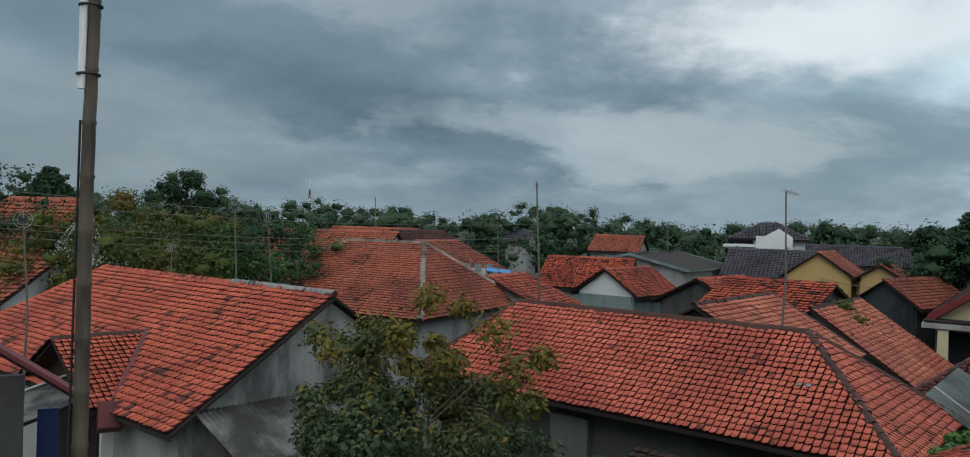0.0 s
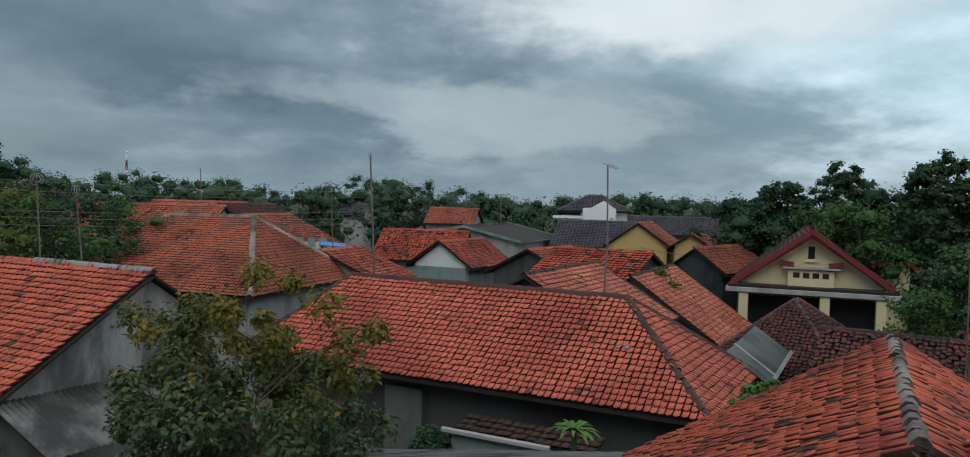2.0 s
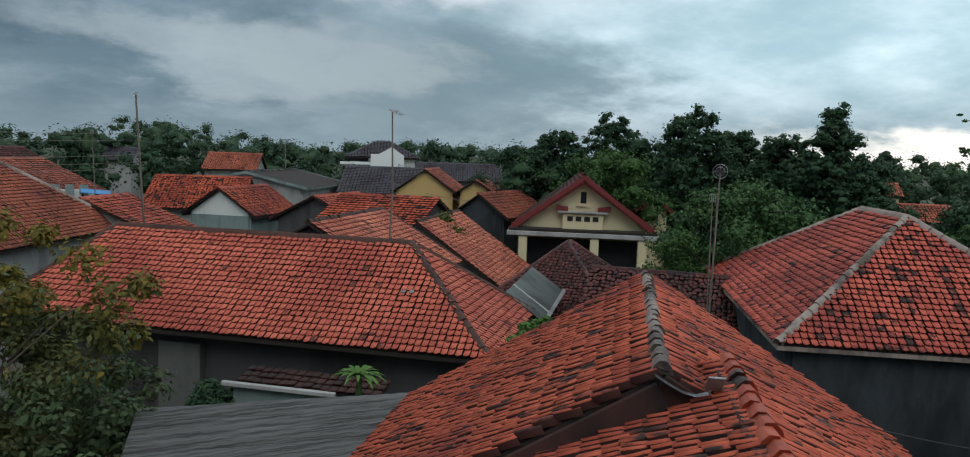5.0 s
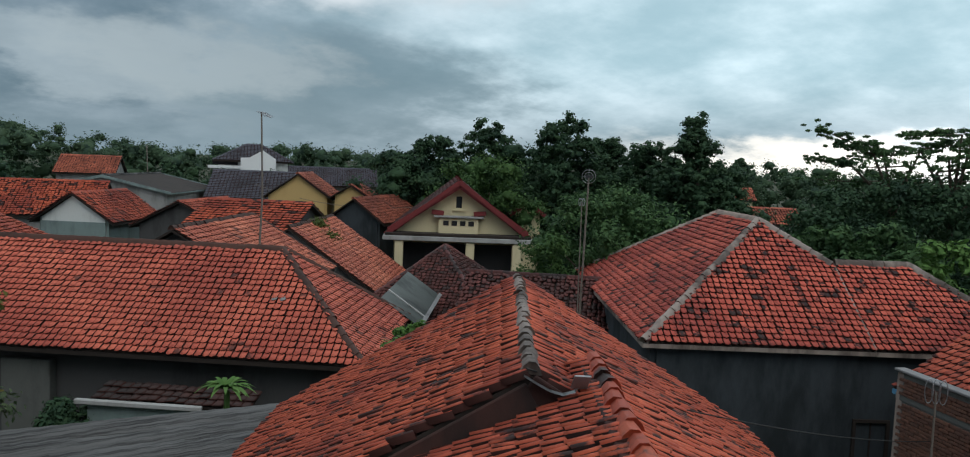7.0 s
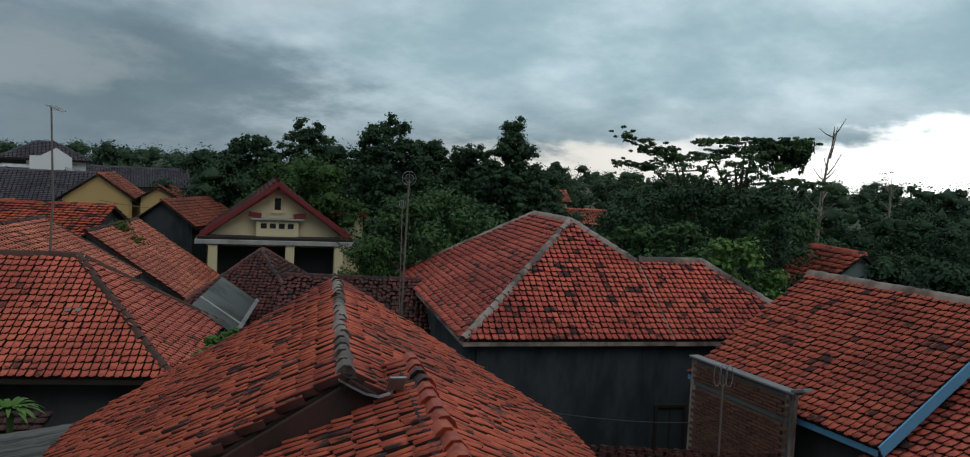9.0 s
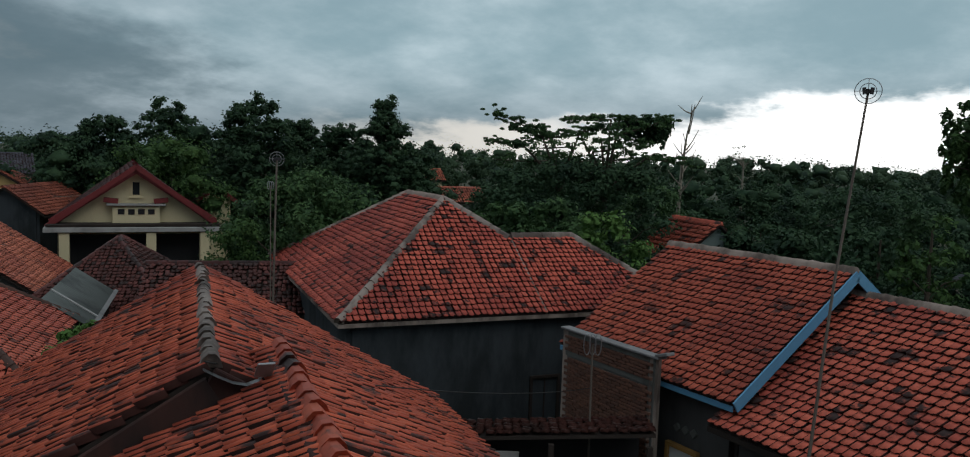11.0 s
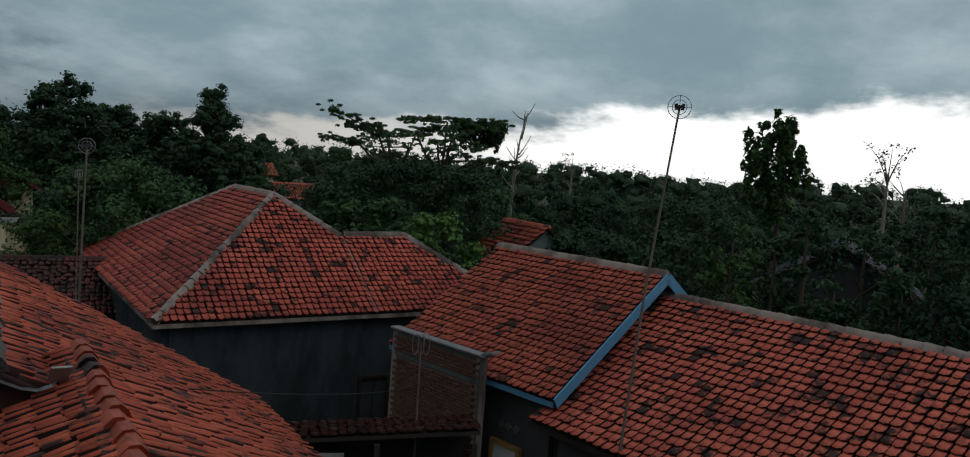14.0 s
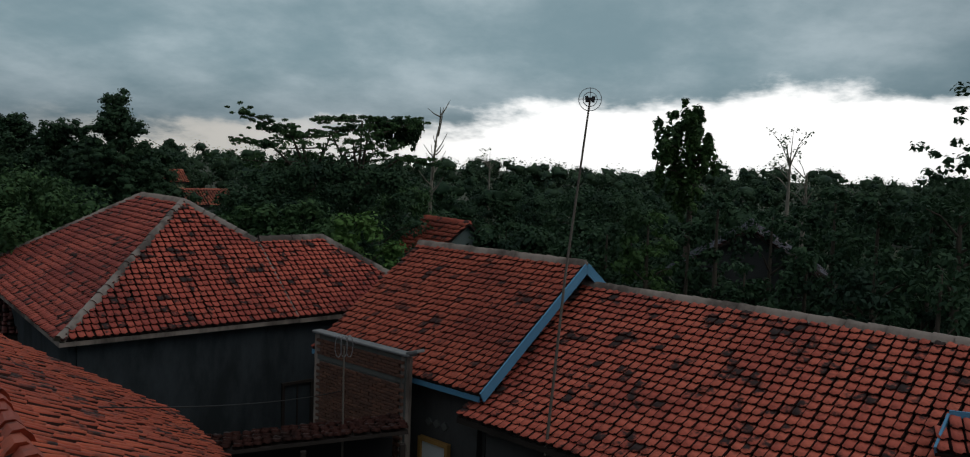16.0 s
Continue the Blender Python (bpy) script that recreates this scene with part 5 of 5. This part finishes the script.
# dark trees behind the cream house
for i, (az, el, d, r, kind, leaf) in enumerate(((30.0, 0.9, 58, 3.8, "round", LEAF_DARK), (32.4, 1.8, 58, 5.4, "tier", LEAF_DARK), (36.2, 2.8, 60, 5.2, "tier", LEAF_DARK), (39.2, 1.9, 60, 4.6, "round", LEAF_DARK),
                                                (41.9, 3.5, 57, 6.0, "tier", LEAF_DARK), (44.9, 2.1, 60, 4.6, "tier", LEAF_DARK), (47.6, 1.9, 56, 4.6, "tier", LEAF_DARK), (52.6, 1.0, 54, 3.0, "round", LEAF_DARK))):
    tree("tall dark-leaved tree behind the cream house", az, d, top_at(d, el), r, 1.5, kind, leaf, 0.24, 78 if kind == "tier" else 205, seed=40 + i, flat=0.6 if kind == "tier" else 0.7)
tree("rounded fresh-green tree behind the cream house", 36.2, 53, top_at(53, 0.9), 4.0, 2.0, "round", LEAF_MID, 0.2, 420, seed=50, flat=0.9)
tree("tall tiered tree with level branches", 50.8, 52, top_at(52, 3.75), 5.4, 1.6, "layer", LEAF_DARK, 0.2, 72, seed=51, flat=0.5)
tree("broad bushy tree beside the aerial pole", 43.7, 30, top_at(30, -1.3), 2.4, 0.8, "round", LEAF_FRESH, 0.13, 400, seed=52)
tree("broad bushy tree beside the aerial pole", 46.6, 30, top_at(30, -0.6), 2.9, 0.8, "round", LEAF_FRESH, 0.13, 400, seed=53)
tree("low shrub between the old roofs", 40.9, 28, top_at(28, -4.0), 1.3, 0.5, "round", LEAF_MID, 0.1, 160, seed=54)
tree("far dark tree against the bright gap", 53.9, 105, top_at(105, 1.1), 3.2, 5.0, "layer", LEAF_FAR, 0.4, 90, seed=55)
# the flat-topped trees and thicket


def spray_tree(label, az, d, seed, sprays, leaf, leaf_size, per, trunk=0.15, fork=6.2, hang=()):
    """A spreading tree: pale limbs that end in long flat sprays, each given by two ends (bearing, height angle) and its half-width; hang: ropes of creeper."""
    rng = np.random.default_rng(seed)
    T = thing("tree", label, "tree", pose(*polar(az, d), 0), "trees of the village")
    base = Vector((*polar(az, d), 0))
    runs = [([(0, 0, 0), (0.1, 0.05, fork * 0.5), (0, 0, fork)], [trunk * 1.4, trunk, trunk * 0.8])]
    clumps = []
    for (a0, e0), (a1, e1), half in sprays:
        off = rng.uniform(-1.6, 1.6)
        p, q = [Vector(at(a, d + off, 7.75 + (d + off) * math.tan(radians(e)))) - base for a, e in ((a0, e0), (a1, e1))]
        foot = min((p, q), key=lambda v: math.hypot(v.x, v.y) + 0.6 * v.z)
        far_end = q if foot is p else p
        runs.append(([(0, 0, fork), tuple(foot * 0.5 + Vector((0, 0, fork * 0.52))), tuple(foot - Vector((0, 0, half * 0.3)))], [trunk * 0.7, trunk * 0.45, trunk * 0.3]))
        runs.append(([tuple(foot - Vector((0, 0, half * 0.3))), tuple(foot.lerp(far_end, 0.5) - Vector((0, 0, half * 0.2))), tuple(far_end)], [trunk * 0.3, trunk * 0.2, trunk * 0.08]))
        steps = max(3, int((q - p).length / (half * 0.45)))
        for k in range(steps + 1):
            c = p.lerp(q, k / steps)
            for m in range(5):
                clumps.append((c.x + rng.normal(0, half * 0.5), c.y + rng.normal(0, half * 0.9), c.z + rng.normal(0, half * 0.2), half * rng.uniform(0.2, 0.5)))
    child("trunk", tubes("trunk", runs, BARK, 7), T)
    pts, ways = clump_leaves(clumps, per, rng, 0.38)
    V, F = leaf_cards(pts, leaf_size, rng, outward=ways)
    child("crown", mesh_from("crown", V, F, leaf), T)
    ropes = []
    for a, e_top, e_low, half in hang:
        p = Vector(at(a, d, 7.75 + d * math.tan(radians(e_top)))) - base
        drop_by = d * math.tan(radians(e_top - e_low))
        for k in range(7):
            x, f = rng.normal(0, half), rng.uniform(0.5, 1.0)
            ropes += [(p.x + x, p.y + rng.normal(0, half), p.z - drop_by * f * t, 0.16) for t in np.linspace(0, 1, 9)]
    if ropes:
        pts, ways = clump_leaves(ropes, 26, rng, 1.3)
        V, F = leaf_cards(pts, leaf_size, rng, droop=1.5, outward=ways)
        child("creeper", mesh_from("creeper", V, F, LEAF_DARK), T, "hanging dark creeper")
    return T


spray_tree("wide flat-topped tree with bare lower limbs", 63.4, 40, 61, [((58.4, 3.5), (61.9, 2.2), 0.5), ((58.3, 1.4), (60.8, 1.1), 0.4), ((59.6, 2.5), (62.6, 1.8), 0.4), ((60.8, 0.9), (64.2, 1.5), 0.9), ((61.6, 1.6), (64.6, 2.2), 0.6), ((58.6, 0.0), (62.4, 0.4), 0.9)], LEAF_FRESH, 0.085, 26)
spray_tree("flat-topped tree hung with dense creeper", 66.6, 39, 62, [((63.8, 3.1), (66.8, 3.3), 0.45), ((64.6, 2.4), (68.6, 2.9), 0.55), ((66.2, 1.9), (70.4, 3.1), 0.6), ((67.4, 3.3), (70.6, 3.2), 0.45), ((65.6, 1.1), (69.0, 1.5), 0.8), ((69.4, 0.7), (72.3, 0.2), 0.55), ((64.4, 0.4), (69.4, 0.5), 0.9)], LEAF_FRESH, 0.085, 26,
           hang=((68.2, 3.0, 1.2, 0.3), (69.3, 3.1, 0.9, 0.35), (70.2, 3.1, 1.1, 0.25), (70.5, 3.2, 1.6, 0.15)))
for i, (az, el, d, r, leaf) in enumerate(((59.8, -0.2, 37, 2.2, LEAF_DARK), (62.2, 0.7, 37.5, 2.5, LEAF_DARK), (65.2, 0.9, 37, 2.5, LEAF_DARK), (68.2, 0.6, 37, 2.3, LEAF_DARK), (70.2, -1.2, 44, 2.6, LEAF_FRESH), (63.2, -2.4, 33, 2.0, LEAF_FRESH), (66.6, -3.2, 31, 1.8, LEAF_BRIGHT), (59.4, -2.2, 34, 1.7, LEAF_FRESH),
                                          (77.4, -1.0, 46, 3.0, LEAF_DARK), (80.6, -0.8, 44, 3.0, LEAF_DARK), (83.6, -0.9, 40, 3.0, LEAF_DARK), (86.2, -0.6, 42, 3.0, LEAF_DARK), (79.6, -3.5, 32, 2.0, LEAF_DARK), (83.0, -3.0, 30, 2.2, LEAF_DARK))):
    tree("dense dark tree in the thicket", az, d, top_at(d, el), r, 0.8, "round", leaf, 0.18, 260, seed=70 + i)
tree("tall slender tree with hanging leaves", 89.75, 31, top_at(31, 5.3), 1.2, 6.3, "dome", LEAF_MID, 0.17, 70, seed=90, droop=1.2, limbs=14, flat=1.5)
for i, (az, el, d, r, leaf) in enumerate(((87.4, -2.7, 25, 1.25, LEAF_MID), (90.2, -3.4, 27, 1.3, LEAF_DARK), (92.7, -1.2, 27, 1.5, LEAF_DARK), (85.0, -3.8, 26, 1.3, LEAF_DARK), (96.2, -2.0, 30, 1.8, LEAF_DARK), (99.4, -0.6, 28, 1.8, LEAF_DARK),
                                          (102.3, -0.9, 27, 1.8, LEAF_DARK), (105.5, -1.2, 26, 1.8, LEAF_DARK), (82.0, -4.8, 25, 1.1, LEAF_DARK), (98.0, -4.6, 23, 1.2, LEAF_DARK), (102.0, -5.2, 22, 1.3, LEAF_DARK), (106.0, -4.5, 22, 1.6, LEAF_DARK), (94.0, -6.0, 24, 1.0, LEAF_DARK))):
    tree("young tree with large drooping leaves behind the long roof", az, d, top_at(d, el), r, 1.0, "column", leaf, 0.15, 60, seed=100 + i, droop=0.8)
tree("thin sparse tree with pale leaves", 96.6, 46, top_at(46, 3.5), 2.0, 6.8, "sparse", LEAF_PALE, 0.16, 26, BARK_PALE, 120, limbs=14)
tree("thin sparse tree with pale leaves", 97.6, 47, top_at(47, 2.2), 1.8, 6.2, "sparse", LEAF_PALE, 0.16, 22, BARK_PALE, 126, limbs=14)
tree("thin sparse shrub against the sky", 76.0, 60, top_at(60, 1.5), 1.3, 6.5, "sparse", LEAF_PALE, 0.14, 22, BARK_PALE, 121, limbs=12)
tree("tall dense tree at the thicket's end", 107.2, 25, top_at(25, 6.6), 1.5, 1.5, "dome", LEAF_DARK, 0.14, 50, seed=122)
tree("low green shrub at the foot of the hip roof", 31.7, 16.8, 4.45, 0.75, 2.4, "round", LEAF_BRIGHT, 0.09, 50, seed=123, category="shrub")
tree("dark shrub against the cement pillar", 8.5, 18.0, 2.6, 1.0, 0.2, "round", LEAF_DARK, 0.1, 110, seed=124, category="shrub")
tree("small shrub growing between the old roofs", 24.2, 34, 5.3, 1.1, 3.4, "round", LEAF_OLIVE, 0.1, 60, seed=125, category="shrub")

# leafless tree
T = thing("bare_tree", "leafless pale tree standing above the thicket", "tree", pose(*polar(71.7, 46), 0), "trees of the village")
rng = np.random.default_rng(8)
runs = [([(0, 0, 0), (0.1, 0, 4), (0.25, -0.05, 7.6), (0.75, -0.1, 9.6), (1.25, -0.3, 11.3)], [0.16, 0.13, 0.08, 0.05, 0.015])]
for k in range(22):
    f = rng.uniform(0.5, 0.97)
    p = Vector((0.1 + 1.1 * max(0, f - 0.6) * 2.5, -0.2 * f, 11.3 * f))
    q = p + Vector((rng.uniform(-1.1, 1.1), rng.uniform(-1.0, 1.0), rng.uniform(0.4, 1.6)))
    runs.append(([tuple(p), tuple(p.lerp(q, 0.5) + Vector((0, 0, -0.08))), tuple(q)], [0.05, 0.032, 0.014]))
for k, run in enumerate(runs):
    nm = "trunk" if k == 0 else "branch"
    child(nm, tubes(nm, [run], BARK_PALE, 6), T)


def broad_leaf_plant(label, x, y, z, n, length, width, leaf, seed, stem=1.2, category="plant"):
    """A banana-like plant: a fleshy stem with long arching ribbed leaves."""
    rng = np.random.default_rng(seed)
    T = thing("broad_leaf_plant", label, category, pose(x, y, z))
    child("stem", tubes("stem", [([(0, 0, 0), (0.02, 0, stem)], [0.09, 0.05])], LEAF_MID, 8), T)
    for k in range(n):
        a = 2 * math.pi * k / n + rng.uniform(-0.3, 0.3)
        lean = rng.uniform(0.45, 1.0)
        V, F = [], []
        steps = 9
        for i in range(steps + 1):
            f = i / steps
            out = length * f * lean
            up_ = length * (0.75 * f - 0.85 * lean * f * f)
            wdt = width * math.sin(math.pi * min(1, 0.08 + 0.92 * f)) ** 0.7 * (0.35 if i == 0 else 1)
            for s, dz in ((-1, 0.12), (0, 0.0), (1, 0.12)):
                V.append((math.cos(a) * out - math.sin(a) * s * wdt / 2, math.sin(a) * out + math.cos(a) * s * wdt / 2, stem + up_ + dz * wdt))
            if i:
                o = 3 * (i - 1)
                F += [(o, o + 1, o + 4, o + 3), (o + 1, o + 2, o + 5, o + 4)]
        child("leaf", mesh_from("leaf", V, F, leaf), T)
    return T


broad_leaf_plant("papaya-like plant with a spray of bright leaves", *polar(18.6, 14.6), 0, 46, 0.62, 0.085, LEAF_BRIGHT, 3, 3.5)
broad_leaf_plant("banana plant with long ribbed leaves", *polar(79.0, 27), 0, 9, 2.2, 0.5, LEAF_PALE, 4, 4.1)
broad_leaf_plant("banana plant with long ribbed leaves", *polar(81.5, 26), 0, 9, 2.0, 0.45, LEAF_BRIGHT, 6, 3.9)

# ---- far woods: one joined body of foliage out to the horizon ----
rng = np.random.default_rng(77)


def woods(name, label, places, leaf, size, per):
    clumps = []
    for az, d, top, r in places:
        x, y = polar(az, d)
        for k in range(13):
            a, q = rng.uniform(0, 2 * math.pi), r * rng.uniform(0.0, 1.0)
            clumps.append((x + q * math.cos(a), y + q * math.sin(a), (top - r * 0.2) * (1 - 0.5 * rng.random() ** 1.4) - 0.25 * q, r * rng.uniform(0.24, 0.5)))
        clumps.append((x, y, top - r * 0.25, r * 0.3))
        clumps.append((x, y, top * 0.25, r * 0.8))
    pts, ways = clump_leaves(clumps, per, rng, 0.8, 0.62, 0.86)
    V, F = leaf_cards(pts, size, rng, long=1.15, outward=ways)
    V, F = heart(clumps, V, F, rng, 0.46)
    tagged(new(name, mesh_from(name, V, F, leaf)), label, "woods", kind="stuff")


ring1 = [(az + rng.uniform(-1, 1), d, top_at(d, (0.95 + 0.9 * rng.random() if az < 14 else 0.5 + 0.6 * rng.random()) + 0.25 * math.sin(az * 0.35)), 4.5 + 2.5 * rng.random()) for d in (112, 165) for az in np.arange(-36, 120, 360 * 4.6 / (2 * math.pi * d))]
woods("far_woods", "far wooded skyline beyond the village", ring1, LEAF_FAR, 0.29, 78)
ring2 = [(az + rng.uniform(-1, 1), d, 4.6 + 3.2 * rng.random(), 3.0 + 1.5 * rng.random()) for d in (58, 72, 88) for az in np.arange(-36, 120, 360 * 4.8 / (2 * math.pi * d)) if not (16 < az < 29 and d < 80) and not (52.5 < az < 58) and not (-14 < az < 16 and d < 85 and rng.random() < 0.75)]
woods("village_woods", "dense trees between the farther roofs", ring2, LEAF_DARK, 0.3, 44)
thick = [(az + rng.uniform(-0.5, 0.5), d, 3.2 + 2.2 * rng.random(), 1.8 + rng.random()) for d in (30, 36, 44) for az in np.arange(76, 116, 360 * 2.6 / (2 * math.pi * d))] + [(az, d, 4.0 + 2 * rng.random(), 2.2) for d in (34, 42) for az in np.arange(54, 72, 3.6)]
woods("thicket", "dark undergrowth below the trees", thick, LEAF_DARK, 0.19, 95)
